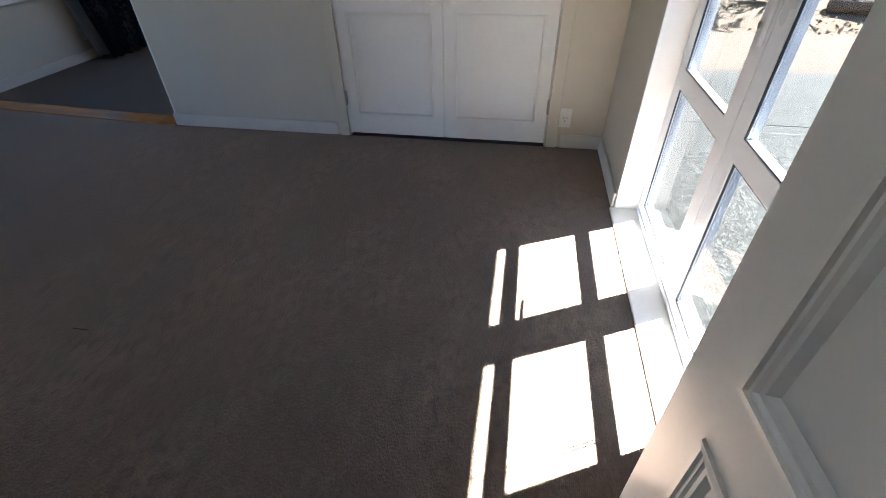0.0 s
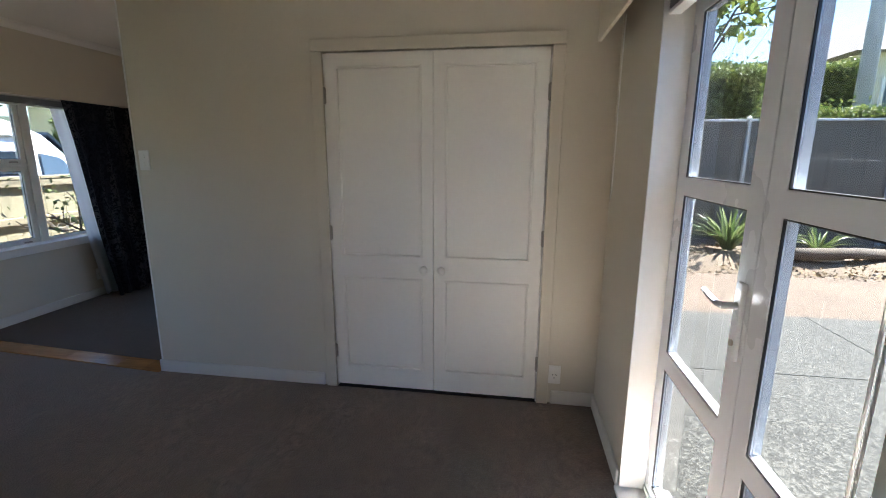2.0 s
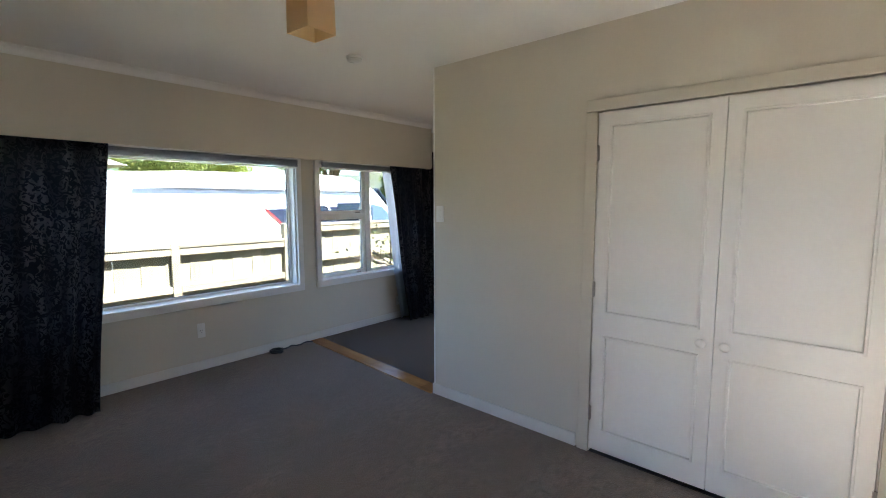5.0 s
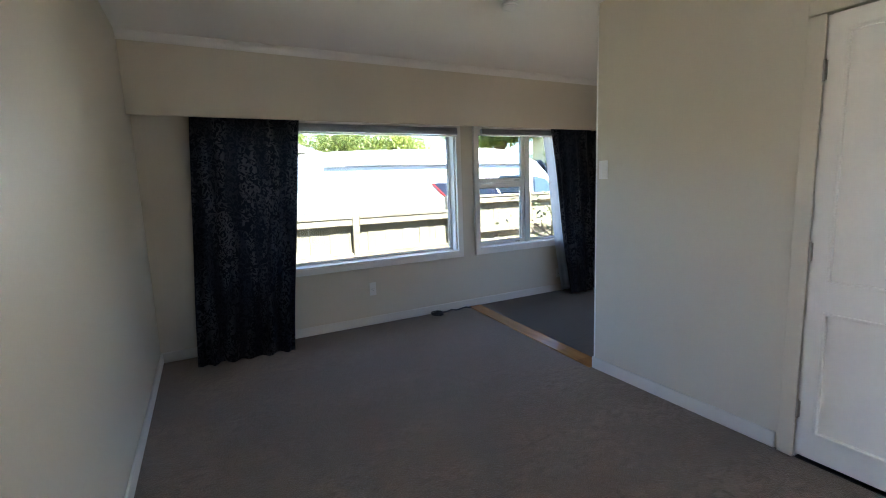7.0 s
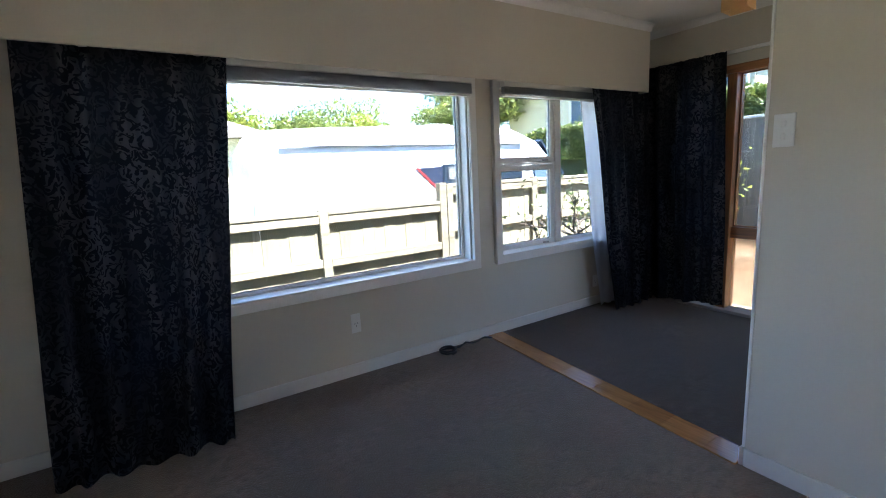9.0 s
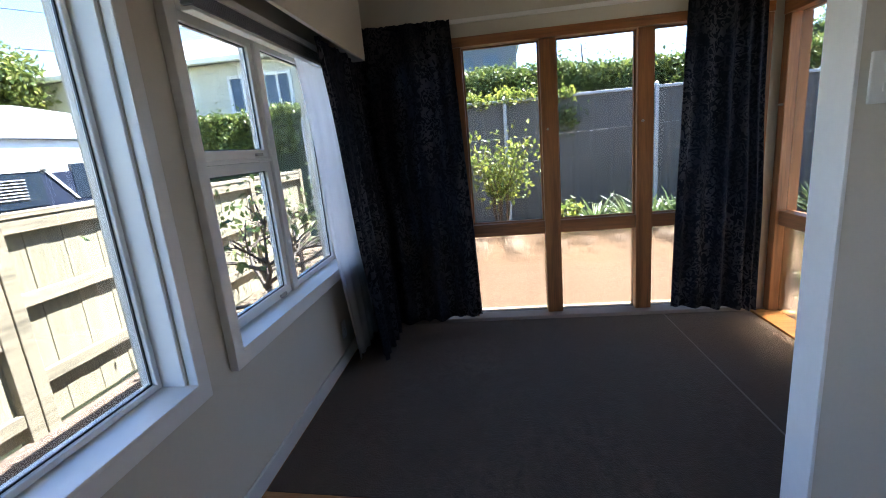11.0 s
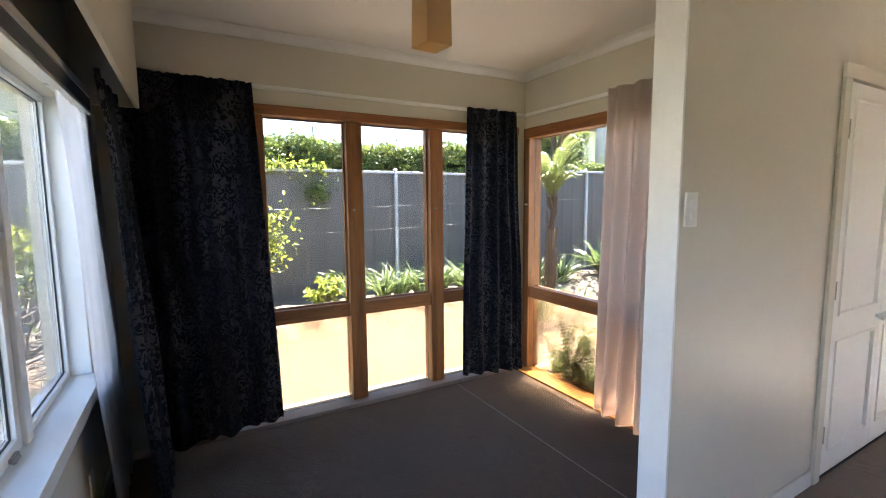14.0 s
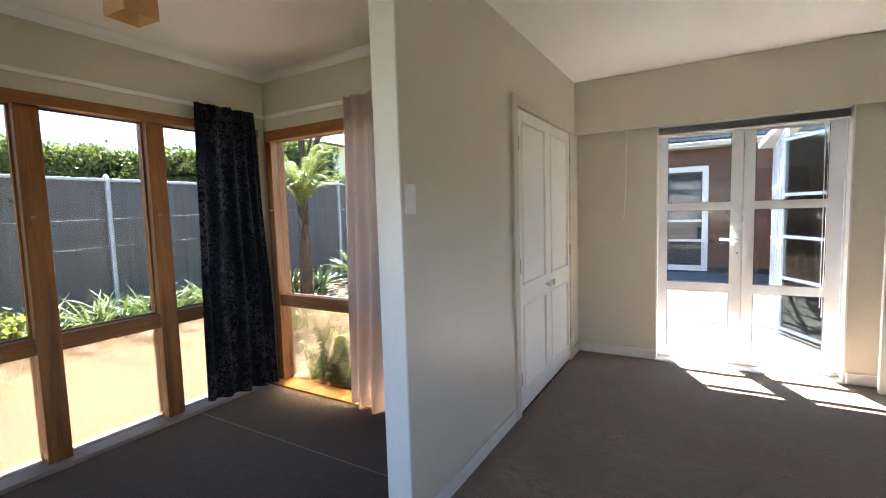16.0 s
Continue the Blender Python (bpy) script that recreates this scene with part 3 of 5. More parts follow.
wardrobe = thing("wardrobe", None, None, "built-in wardrobe with two closed white panelled doors", "wardrobe")
for x0, x1, hinge in ((1.305, 1.919, 1.305), (1.923, 2.537, 2.537)):
    ps = [(x0 + 0.065, x1 - 0.065, 0.15, 0.73), (x0 + 0.065, x1 - 0.065, 0.865, 1.93)]
    bm = framed_board(x0, x1, 0.024, 2.0, -0.012, ps)
    leaf_ob = part("door", bm, DOORP, wardrobe)
    for a, b, c, d in ps:
        bm = profiled(a - 0.003, b + 0.003, c - 0.003, d + 0.003, [(0, -0.0105), (0.0008, -0.0185), (0.003, -0.0205), (0.011, -0.0205), (0.0135, -0.018), (0.0145, -0.001)])
        part("panel_moulding", bm, DOORP, leaf_ob)
    kx = x1 - 0.05 if hinge < 1.9 else x0 + 0.05
    bm = lathe(bmesh.new(), [(0.012, 0), (0.011, 0.012), (0.017, 0.018), (0.023, 0.026), (0.024, 0.034), (0.019, 0.042), (0.008, 0.045)], pose(kx, -0.012, 0.80, 90))
    part("knob", bm, DOORP, leaf_ob, "round white painted knob", True)
    for hz in (0.25, 1.0, 1.78):
        hx = x0 - 0.004 if hinge < 1.9 else x1 + 0.004
        bm = rod(bmesh.new(), (hx, -0.017, hz - 0.045), (hx, -0.017, hz + 0.045), 0.006, 10)
        box(bm, hx - 0.010, hx + 0.010, -0.0145, -0.0125, hz - 0.04, hz + 0.04)
        part("hinge", bm, STEEL, leaf_ob, "worn painted steel butt hinge")
for d in ((1.228, 1.296, -0.020, -0.001, 0, 2.010), (2.546, 2.612, -0.020, -0.001, 0, 2.010), (1.228, 2.612, -0.020, -0.001, 2.0115, 2.078)):
    part("architrave", boxes(d, bevel=0.004), WALL, wardrobe, "flat greige painted architrave")
# Black sheet stands in for the shade in the gap under the doors.
part("base", boxes((1.30, 2.541, -0.008, 0.69, -0.002, 0.003)), BLACKP, wardrobe, "black sheet painting the dark gap under the doors")
for d in ((1.286, 1.300, 0.0, 0.115, 0, 2.004), (2.541, 2.557, 0.0, 0.115, 0, 2.004), (1.300, 2.541, 0.03, 0.115, 2.004, 2.014)):
    part("jamb_lining", boxes(d), TRIM, wardrobe)

# ---- glazed doors to the patio ----
french = thing("door_patio", None, None, "closed pair of white aluminium glazed doors, three panes a leaf", "door", kind="structure")
part("frame", soften(slab("x", 2.980, 3.055, -1.954, -0.6735, 0.014, 2.058, [(-1.932, -0.6805, 0.035, 2.005)]), 0.003), ALU, french)
ZB = [(0.085, 0.622), (0.694, 1.312), (1.378, 1.935)]
for y0, y1 in ((-1.301, -0.682), (-1.929, -1.305)):
    a, b = (y0 + 0.083, y1 - 0.072) if y1 > -1 else (y0 + 0.092, y1 - 0.078)
    lf = part("door_leaf", soften(slab("x", 2.985, 3.024, y0, y1, 0.037, 2.003, [(a, b, c, d) for c, d in ZB]), 0.003), ALU, french)
    for c, d in ZB:
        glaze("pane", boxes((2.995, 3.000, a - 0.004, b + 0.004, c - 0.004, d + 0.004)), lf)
        part("glazing_gasket", slab("x", 2.988, 2.994, a, b, c, d, [(a + 0.004, b - 0.004, c + 0.004, d - 0.004)]), BLACKP, lf, "thin black rubber gasket")
    if y1 > -1:
        bm = soften(boxes((2.970, 2.984, -1.286, -1.252, 0.905, 1.125)), 0.004)
        part("lock_plate", bm, ALU, lf)
        bm = rod(bmesh.new(), (2.971, -1.269, 1.06), (2.930, -1.269, 1.06), 0.010, 12)
        tube(bm, [(2.933, -1.269, 1.06), (2.927, -1.25, 1.06), (2.929, -1.205, 1.063), (2.935, -1.145, 1.068)], 0.010, 10, 0.75)
        part("lever_handle", bm, ALU, lf, "white lever handle", True)
        bm = lathe(bmesh.new(), [(0.009, 0), (0.009, 0.006)], pose(2.971, -1.269, 0.955, 0, -90, 0), 14)
        part("lock_cylinder", bm, STEEL, lf, "steel lock cylinder")
    else:
        bm = boxes((3.025, 3.032, -1.316, -1.290, 0.037, 2.003), bevel=0.003)
        part("meeting_strip", bm, ALU, lf)
thing("sill_patio_door", boxes((2.858, 3.09, -1.953, -0.674, -0.02, 0.012), bevel=0.004), TRIM, "worn white painted timber door sill", "sill", kind="structure")
bm = boxes((2.878, 2.984, -0.684, -0.6725, 0.012, 2.058), (2.878, 2.984, -1.9545, -1.942, 0.012, 2.058), bevel=0.002)
thing("trim_patio_reveal", bm, TRIM, "white painted reveal boards of the glazed doors", "trim", kind="structure")


def venetian(name, x0, x1, y0, y1, z, n, label, cords=()):
    """A raised venetian blind: head rail, stacked slats, bottom rail, pull cords."""
    ob = thing(name, None, None, label, "blind")
    part("head_rail", boxes((x0, x1, y0, y1, z - 0.03, z), bevel=0.003), TRIM, ob)
    for i in range(n):
        zz = z - 0.034 - i * 0.0042
        part("slat", boxes((x0 + 0.004 + 0.002 * (i % 2), x1 - 0.004, y0 + 0.004, y1 - 0.004, zz - 0.0022, zz)), BLIND, ob, "grey slat")
    zz = z - 0.038 - n * 0.0042
    part("bottom_rail", boxes((x0 + 0.003, x1 - 0.003, y0 + 0.003, y1 - 0.003, zz - 0.014, zz), bevel=0.003), TRIM, ob)
    for pts in cords:
        part("pull_cord", tube(bmesh.new(), pts, 0.0028, 6), TRIM, ob, "thin white pull cord", True)
    return ob


venetian("venetian_blind", 2.890, 2.940, -1.935, -0.680, 2.05, 12, "raised grey venetian blind over the glazed doors",
         [[(2.80, -0.445, 2.02), (2.798, -0.44, 1.8), (2.80, -0.435, 1.5), (2.80, -0.428, 1.30), (2.80, -0.415, 1.262)],
          [(2.915, -1.795, 2.02), (2.916, -1.80, 1.3), (2.918, -1.80, 0.55)], [(2.912, -1.815, 2.02), (2.912, -1.818, 1.2), (2.914, -1.812, 0.48)]])

# ---- west windows ----
def casing(parent, y0, y1, z0, z1, x=XW):
    w = 0.06
    part("casing", soften(slab("x", x + 0.001, x + 0.036, y0 - w, y1 + w, z0 - w, z1 + w, [(y0, y1, z0, z1)]), 0.004), TRIM, parent)
    part("window_sill", boxes((x - 0.12, x + 0.042, y0 + 0.001, y1 - 0.001, z0 + 0.001, z0 + 0.014), bevel=0.003), TRIM, parent)
    for d in ((x - 0.12, x - 0.001, y0 + 0.001, y0 + 0.014, z0 + 0.015, z1 - 0.001), (x - 0.12, x - 0.001, y1 - 0.014, y1 - 0.001, z0 + 0.015, z1 - 0.001)):
        part("reveal", boxes(d, bevel=0.003), TRIM, parent)


def sash(parent, y0, y1, z0, z1, w, x=XW - 0.105, catch=False):
    """A framed pane."""
    bm = soften(slab("x", x - 0.025, x + 0.025, y0, y1, z0, z1, [(y0 + w, y1 - w, z0 + w, z1 - w)]), 0.004)
    s = part("sash", bm, TRIM, parent)
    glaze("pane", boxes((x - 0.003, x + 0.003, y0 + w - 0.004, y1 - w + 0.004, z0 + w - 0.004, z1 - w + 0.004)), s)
    bm = slab("x", x + 0.004, x + 0.010, y0 + w, y1 - w, z0 + w, z1 - w, [(y0 + w + 0.005, y1 - w - 0.005, z0 + w + 0.005, z1 - w - 0.005)])
    part("glazing_gasket", bm, BLACKP, s, "thin black rubber gasket")
    if catch:
        yc = y1 - 0.10
        bm = boxes((x + 0.025, x + 0.038, yc - 0.04, yc + 0.02, z0 + 0.008, z0 + 0.022), (x + 0.036, x + 0.048, yc - 0.055, yc - 0.005, z0 + 0.011, z0 + 0.019), bevel=0.002)
        part("window_catch", bm, STEEL, s, "small metal window catch")


w1 = thing("window_1", None, None, "wide white-framed fixed picture window", "window", kind="structure")
casing(w1, -2.28, -0.012, 0.638, 1.93)
sash(w1, -2.264, -0.028, 0.655, 1.928, 0.02)
w2 = thing("window_2", None, None, "white-framed window of two awning sashes beside a fixed pane", "window", kind="structure")
casing(w2, 0.27, 1.68, 0.638, 1.93)
sash(w2, 0.287, 0.967, 0.655, 1.350, 0.045, catch=True)
sash(w2, 0.287, 0.967, 1.37, 1.928, 0.04, catch=True)
part("transom", boxes((XW - 0.135, XW - 0.07, 0.287, 0.967, 1.351, 1.369), bevel=0.003), TRIM, w2)
part("mullion", boxes((XW - 0.14, XW - 0.065, 0.968, 1.024, 0.655, 1.928), bevel=0.003), TRIM, w2)
sash(w2, 1.025, 1.664, 0.655, 1.928, 0.028)
venetian("venetian_blind", XW + 0.04, XW + 0.09, -2.27, -0.015, 1.965, 16, "raised grey venetian blind over the picture window",
         [[(XW + 0.065, -0.04, 1.95), (XW + 0.063, -0.038, 1.6), (XW + 0.06, -0.04, 1.30)], [(XW + 0.07, -0.05, 1.95), (XW + 0.067, -0.048, 1.6), (XW + 0.065, -0.045, 1.22)]])
venetian("venetian_blind", XW + 0.04, XW + 0.09, 0.28, 1.66, 1.965, 12, "raised grey venetian blind over the sash window")

# ---- timber windows of the nook ----
def timber_window(name, label):
    return thing(name, None, None, label, "window", kind="structure")


w3 = timber_window("window_3", "stained cedar window wall with clear panes over obscure ones")
yf0, yf1 = 2.045, 2.185
for i, (a, b) in enumerate(((-1.499, -1.43), (-1.095, -1.02), (-0.49, -0.378), (0.155, 0.265), (0.90, 0.979))):
    part("mullion", boxes((a, b, yf0 + 0.02 * (1 < i < 4), yf1, 0.032, 1.995), bevel=0.004), CEDAR, w3)
part("head", boxes((-1.499, 0.979, yf0 - 0.01, yf1, 1.996, 2.058), bevel=0.004), CEDARX, w3)
part("sill", boxes((XW + 0.02, 0.95, 2.0, yf1, -0.004, 0.031), bevel=0.005), SILLP, w3, "worn pinkish-white sill board on the floor")
for a, b in ((-1.43, -1.095), (-1.02, -0.49), (-0.378, 0.155), (0.265, 0.90)):
    part("transom", boxes((a + 0.001, b - 0.001, 2.075, 2.165, 0.650, 0.744), bevel=0.004), CEDARX, w3)
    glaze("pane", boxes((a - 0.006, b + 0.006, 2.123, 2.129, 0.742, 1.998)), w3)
    glaze("obscure_pane", boxes((a - 0.006, b + 0.006, 2.123, 2.129, 0.030, 0.652)), w3, FROST, "obscure glass").visible_shadow = True
    part("bead", slab("y", 2.110, 2.122, a, b, 0.745, 1.994, [(a + 0.012, b - 0.012, 0.757, 1.984)]), CEDAR, w3)
for x in (0.160, -0.48):
    bm = lathe(bmesh.new(), [(0.009, 0), (0.009, 0.01), (0.005, 0.014), (0.005, 0.03)], pose(x + 0.03, 2.064, 1.40, 90), 12)
    part("stay_peg", bm, STEEL, w3, "small brass peg")
w4 = timber_window("window_4", "stained cedar side window with a clear pane over an obscure one")
part("corner_post", boxes((1.03, 1.16, 1.965, 2.034, 0.012, 1.965), bevel=0.004), CEDAR, w4)
part("post", boxes((1.03, 1.16, 0.721, 0.79, 0.012, 1.965), bevel=0.004), CEDAR, w4)
part("head", boxes((1.025, 1.16, 0.721, 2.034, 1.966, 2.048), bevel=0.004), CEDARY, w4)
part("sill", boxes((0.93, 1.16, 0.70, 2.0, -0.004, 0.013), bevel=0.004), FLOORWOOD, w4, "orange varnished timber sill board")
part("transom", boxes((1.05, 1.14, 0.791, 1.964, 0.63, 0.727), bevel=0.004), CEDARY, w4)
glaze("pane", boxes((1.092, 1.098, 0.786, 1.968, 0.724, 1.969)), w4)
glaze("obscure_pane", boxes((1.092, 1.098, 0.786, 1.968, 0.012, 0.633)), w4, FROST_SIDE, "obscure glass").visible_shadow = True
part("stay_peg", lathe(bmesh.new(), [(0.008, 0), (0.008, 0.01), (0.005, 0.03)], pose(1.03, 1.985, 1.42, 0, -90, 0), 12), STEEL, w4, "small brass peg")

# ---- the open door into the room ----
door = thing("door_1", None, None, "white panelled interior door standing wide open", "door", kind="structure")
LW = 0.715
PS = [(0.13, LW - 0.118, 0.16, 0.55), (0.13, LW - 0.118, 0.69, 1.87)]
FLIP = Matrix.Translation((0, 0.034, 0)) @ Matrix.Diagonal((1, -1, 1, 1))   # panels face the room


def flipped(bm):
    bmesh.ops.transform(bm, matrix=FLIP, verts=bm.verts)
    return bm


slab_ob = part("door_leaf", flipped(soften(framed_board(0.0, LW, 0.012, 2.0, 0.0, PS), 0.0015, 1)), TRIM, door)
for a, b, c, d in PS:
    bm = profiled(a - 0.004, b + 0.004, c - 0.004, d + 0.004, [(0, 0.002), (0.003, -0.006), (0.014, -0.007), (0.018, -0.002), (0.026, -0.004), (0.032, -0.0005), (0.040, 0.0), (0.052, 0.0083), (0.052, 0.012)])
    part("panel_moulding", flipped(bm), TRIM, slab_ob)
ang = math.degrees(math.atan2(-2.105 - (-2.815), 2.704 - 2.765))
door.matrix_basis = pose(2.765, -2.815, 0.0, 0, 0, ang) @ pose(0, -0.034, 0)
for d in ((1.90, 1.975, YS + 0.001, YS + 0.019, 0, 2.034), (2.762, 2.83, YS + 0.001, YS + 0.012, 0, 2.034), (1.90, 2.83, YS + 0.001, YS + 0.019, 2.035, 2.10)):
    thing("trim_door_1", boxes(d, bevel=0.003), TRIM, "white painted door architrave", "trim", kind="structure")


# ---- curtains ----
def curtain(name, top0, top1, bot0, bot1, folds, amp, material, label, out, lining=None, seed=1, hem=0.0):
    """Hanging cloth between two top and two bottom points, in uneven folds, gathered on a heading tape."""
    rnd = random.Random(seed)
    ob = thing(name, None, None, label, "curtain")
    nu, nv = folds * 12, 30
    cuts = [0.0]
    for _ in range(folds):
        cuts.append(cuts[-1] + rnd.uniform(0.55, 1.5))
    cuts = [c / cuts[-1] for c in cuts]
    am = [rnd.uniform(0.5, 1.3) for _ in range(folds + 2)]
    lean = [rnd.uniform(-0.35, 0.35) for _ in range(folds + 2)]
    o = Vector(out).normalized()
    along = (Vector(top1) - Vector(top0)).normalized()

    def sheet(shift, scale, drop=0.0, spread=0.0):
        bm = bmesh.new()
        grid = []
        for j in range(nv + 1):
            v = j / nv
            row = []
            for i in range(nu + 1):
                k, w = divmod(i, 12)
                k = min(k, folds - 1)
                w = (i - 12 * k) / 12
                u = cuts[k] + (cuts[k + 1] - cuts[k]) * w
                p = Vector(top0).lerp(Vector(top1), u).lerp(Vector(bot0).lerp(Vector(bot1), u), v)
                grow = 0.45 + 0.55 * min(1, v * 1.6)
                a = amp * am[k] * grow * scale * (cuts[k + 1] - cuts[k]) * folds
                p = p + o * (a * math.sin(2 * math.pi * w) + 0.016 * noise.noise(Vector((u * 5 + seed, v * 2.5, 0))) + 0.004 * math.sin(u * folds * 17) * max(0, 1 - v * 9) + shift)
                p = p + along * (0.03 * lean[k] * math.sin(math.pi * w) * v + 0.02 * noise.noise(Vector((seed, v * 2.2, u * 2))) * v)
                p.z += (hem * noise.noise(Vector((u * 6, seed, 0))) * 2 - hem) * v ** 4 + (0.008 * noise.noise(Vector((u * 40, seed, 1))) if j == 0 else 0)
                p = p - along * spread * (1 - u) ** 3 * math.sin(math.pi * min(1, v * 1.25))
                if drop:
                    p = p - o * 0.06 * v + along * (0.03 * v - 0.035) * (1 - u)
                    p.x = max(p.x, XW + 0.05)
                p.z = max(p.z - drop * (1 - v), 0.011)
                row.append(bm.verts.new(p))
            grid.append(row)
        for j in range(nv):
            for i in range(nu):
                bm.faces.new((grid[j][i], grid[j][i + 1], grid[j + 1][i + 1], grid[j + 1][i]))
        bmesh.ops.solidify(bm, geom=bm.faces[:], thickness=0.0025)
        return bm

    part("cloth", sheet(0.0, 1.0), material, ob, "", True)
    if lining:
        part("lining", sheet(-0.12, 0.35, 0.05, 0.0), lining, ob, "white lining", True)
    return ob


curtain("curtain", (-1.70, -2.43, 1.945), (-1.70, -1.62, 1.945), (-1.60, -2.56, 0.014), (-1.55, -1.83, 0.03), 6, 0.034, DAMASK,
        "black-navy damask curtain hanging to the floor", (1, 0, 0), None, 3, 0.02)
curtain("curtain", (-1.72, 1.15, 1.955), (-1.72, 1.93, 1.955), (-1.62, 1.36, 0.03), (-1.62, 1.92, 0.03), 5, 0.026, DAMASK,
        "black-navy damask curtain with white lining, bunched in the corner", (1, -0.15, 0), LINING, 5, 0.01)
curtain("curtain", (-1.77, 1.96, 2.165), (-1.08, 1.985, 2.165), (-1.70, 1.93, 0.03), (-0.99, 1.955, 0.085), 6, 0.030, DAMASK,
        "wide black-navy damask curtain against the timber window", (0, -1, 0), None, 8, 0.004)
curtain("curtain", (0.435, 1.985, 2.165), (0.90, 1.975, 2.165), (0.36, 1.95, 0.09), (0.90, 1.87, 0.06), 5, 0.032, DAMASK,
        "black-navy damask curtain drawn into the corner", (0, -1, 0), None, 12, 0.005)
curtain("curtain", (0.995, 1.145, 2.175), (0.99, 0.45, 2.175), (0.935, 1.125, 0.05), (0.86, 0.45, 0.03), 6, 0.045, PINK,
        "pale pink cotton curtain lit from behind", (-1, 0, 0), None, 21, 0.03)


# ---- fittings ----
def pendant(name, x, y, z0, turn):
    ob = thing(name, None, None, "square veneer pendant lamp shade, unlit", "lamp")
    h, a, b = 0.30, 0.064, 0.060
    bm = bmesh.new()
    m = pose(x, y, z0, 0, 0, turn)
    for s0, s1, zz in ((a, b, 0),):
        outer = [[bm.verts.new(m @ Vector((sx * r, sy * r, z))) for sx, sy in ((-1, -1), (1, -1), (1, 1), (-1, 1))] for r, z in ((s0, 0), (s1, h))]
        inner = [[bm.verts.new(m @ Vector((sx * (r - 0.003), sy * (r - 0.003), z))) for sx, sy in ((-1, -1), (1, -1), (1, 1), (-1, 1))] for r, z in ((s0, 0), (s1, h))]
        for i in range(4):
            k = (i + 1) % 4
            bm.faces.new((outer[0][i], outer[0][k], outer[1][k], outer[1][i]))
            bm.faces.new((inner[0][i], inner[0][k], inner[1][k], inner[1][i]))
            bm.faces.new((outer[0][i], outer[0][k], inner[0][k], inner[0][i]))
            bm.faces.new((outer[1][i], outer[1][k], inner[1][k], inner[1][i]))
    part("shade", bm, SHADE_M, ob, "pale wood veneer shade")
    part("cord", rod(bmesh.new(), (x, y, z0 + h - 0.08), (x, y, H - 0.018), 0.004, 8), TRIM, ob)
    part("ceiling_rose", lathe(bmesh.new(), [(0.045, H - 0.001), (0.045, H - 0.010), (0.02, H - 0.02)], pose(x, y, 0)), PLASTIC, ob, "", True)
    part("lamp_holder", lathe(bmesh.new(), [(0.016, 0), (0.019, 0.01), (0.019, 0.05), (0.008, 0.06)], pose(x, y, z0 + h - 0.12)), PLASTIC, ob, "", True)
    part("bulb", lathe(bmesh.new(), [(0.004, 0), (0.02, 0.01), (0.028, 0.03), (0.026, 0.045), (0.012, 0.075)], pose(x, y, z0 + h - 0.197)), PLASTIC, ob, "unlit white bulb", True)
    part("shade_bracket", boxes((x - 0.056, x + 0.056, y - 0.004, y + 0.004, z0 + h - 0.062, z0 + h - 0.058)), PLASTIC, ob)
    return ob


pendant("pendant_lamp", 0.785, -1.52, 2.14, 4)
pendant("pendant_lamp", -0.48, 0.84, 2.125, 5)
smoke = thing("smoke_alarm", None, None, "round white plastic smoke alarm on the ceiling", "smoke alarm")
part("housing", lathe(bmesh.new(), [(0.055, H - 0.001), (0.055, H - 0.012), (0.048, H - 0.03), (0.02, H - 0.036)], pose(-0.2, -0.54, 0)), PLASTIC, smoke, "", True)
part("vent_ring", lathe(bmesh.new(), [(0.051, H - 0.016), (0.0525, H - 0.019), (0.0505, H - 0.022)], pose(-0.2, -0.54, 0)), STEEL, smoke)


def plate(name, m, w, h, rockers, label, category, sockets=False):
    """A wall plate, front towards local -y."""
    ob = thing(name, None, None, label, category)
    part("plate", soften(boxes((-w / 2, w / 2, -0.009, -0.0005, -h / 2, h / 2)), 0.003), PLASTIC, ob)
    for i in range(rockers):
        zz = (i - (rockers - 1) / 2) * h * 0.38
        part("rocker", soften(boxes((-0.007, 0.007, -0.013, -0.0085, zz - 0.011, zz + 0.011)), 0.0015, 1), PLASTIC, ob)
    if sockets:
        for sx, tilt in ((-0.010, 30), (0.010, -30), (0, 0)):
            mm = pose(sx, -0.0092, -0.018 if sx == 0 else 0.0, 0, tilt, 0)
            bm = boxes((-0.0016, 0.0016, -0.0006, 0.0, -0.005, 0.005))
            bmesh.ops.transform(bm, matrix=mm, verts=bm.verts)
            part("socket_slot", bm, BLACKP, ob)
    ob.matrix_basis = m
    return ob


plate("light_switch", pose(0.101, 0, 1.418), 0.070, 0.122, 2, "white double light switch on the partition wall", "switch")
plate("power_socket", pose(2.646, 0, 0.186), 0.072, 0.115, 1, "white power socket above the skirting", "socket", True)
plate("power_socket", pose(XW, -0.995, 0.362, 0, 0, 90), 0.066, 0.13, 1, "white power socket under the picture window", "socket", True)
plate("power_socket", pose(XW, 1.42, 0.23, 0, 0, 90), 0.066, 0.115, 1, "white power socket in the nook", "socket", True)
bm = bmesh.new()
pts = [(XW + 0.085 + 0.058 * math.cos(t * 0.7) * (1 + 0.12 * math.sin(t)), -0.33 + 0.062 * math.sin(t * 0.7), 0.008 + 0.0009 * t) for t in range(30)]
pts += [(XW + 0.06 + 0.022 * math.sin(k * 1.7), -0.27 + k * 0.045, 0.012 + 0.006 * (k % 2)) for k in range(9)]
cable = thing("cable", tube(bm, pts, 0.0075, 6), BLACKP, "black coiled aerial cable lying by the skirting", "cable", smooth=True)

thing("carpet_mark", boxes((0.83, 0.90, -1.785, -1.781, -0.002, 0.0015), bevel=0.001), JOINT, "short dark cut in the carpet pile", "mark", kind="structure")

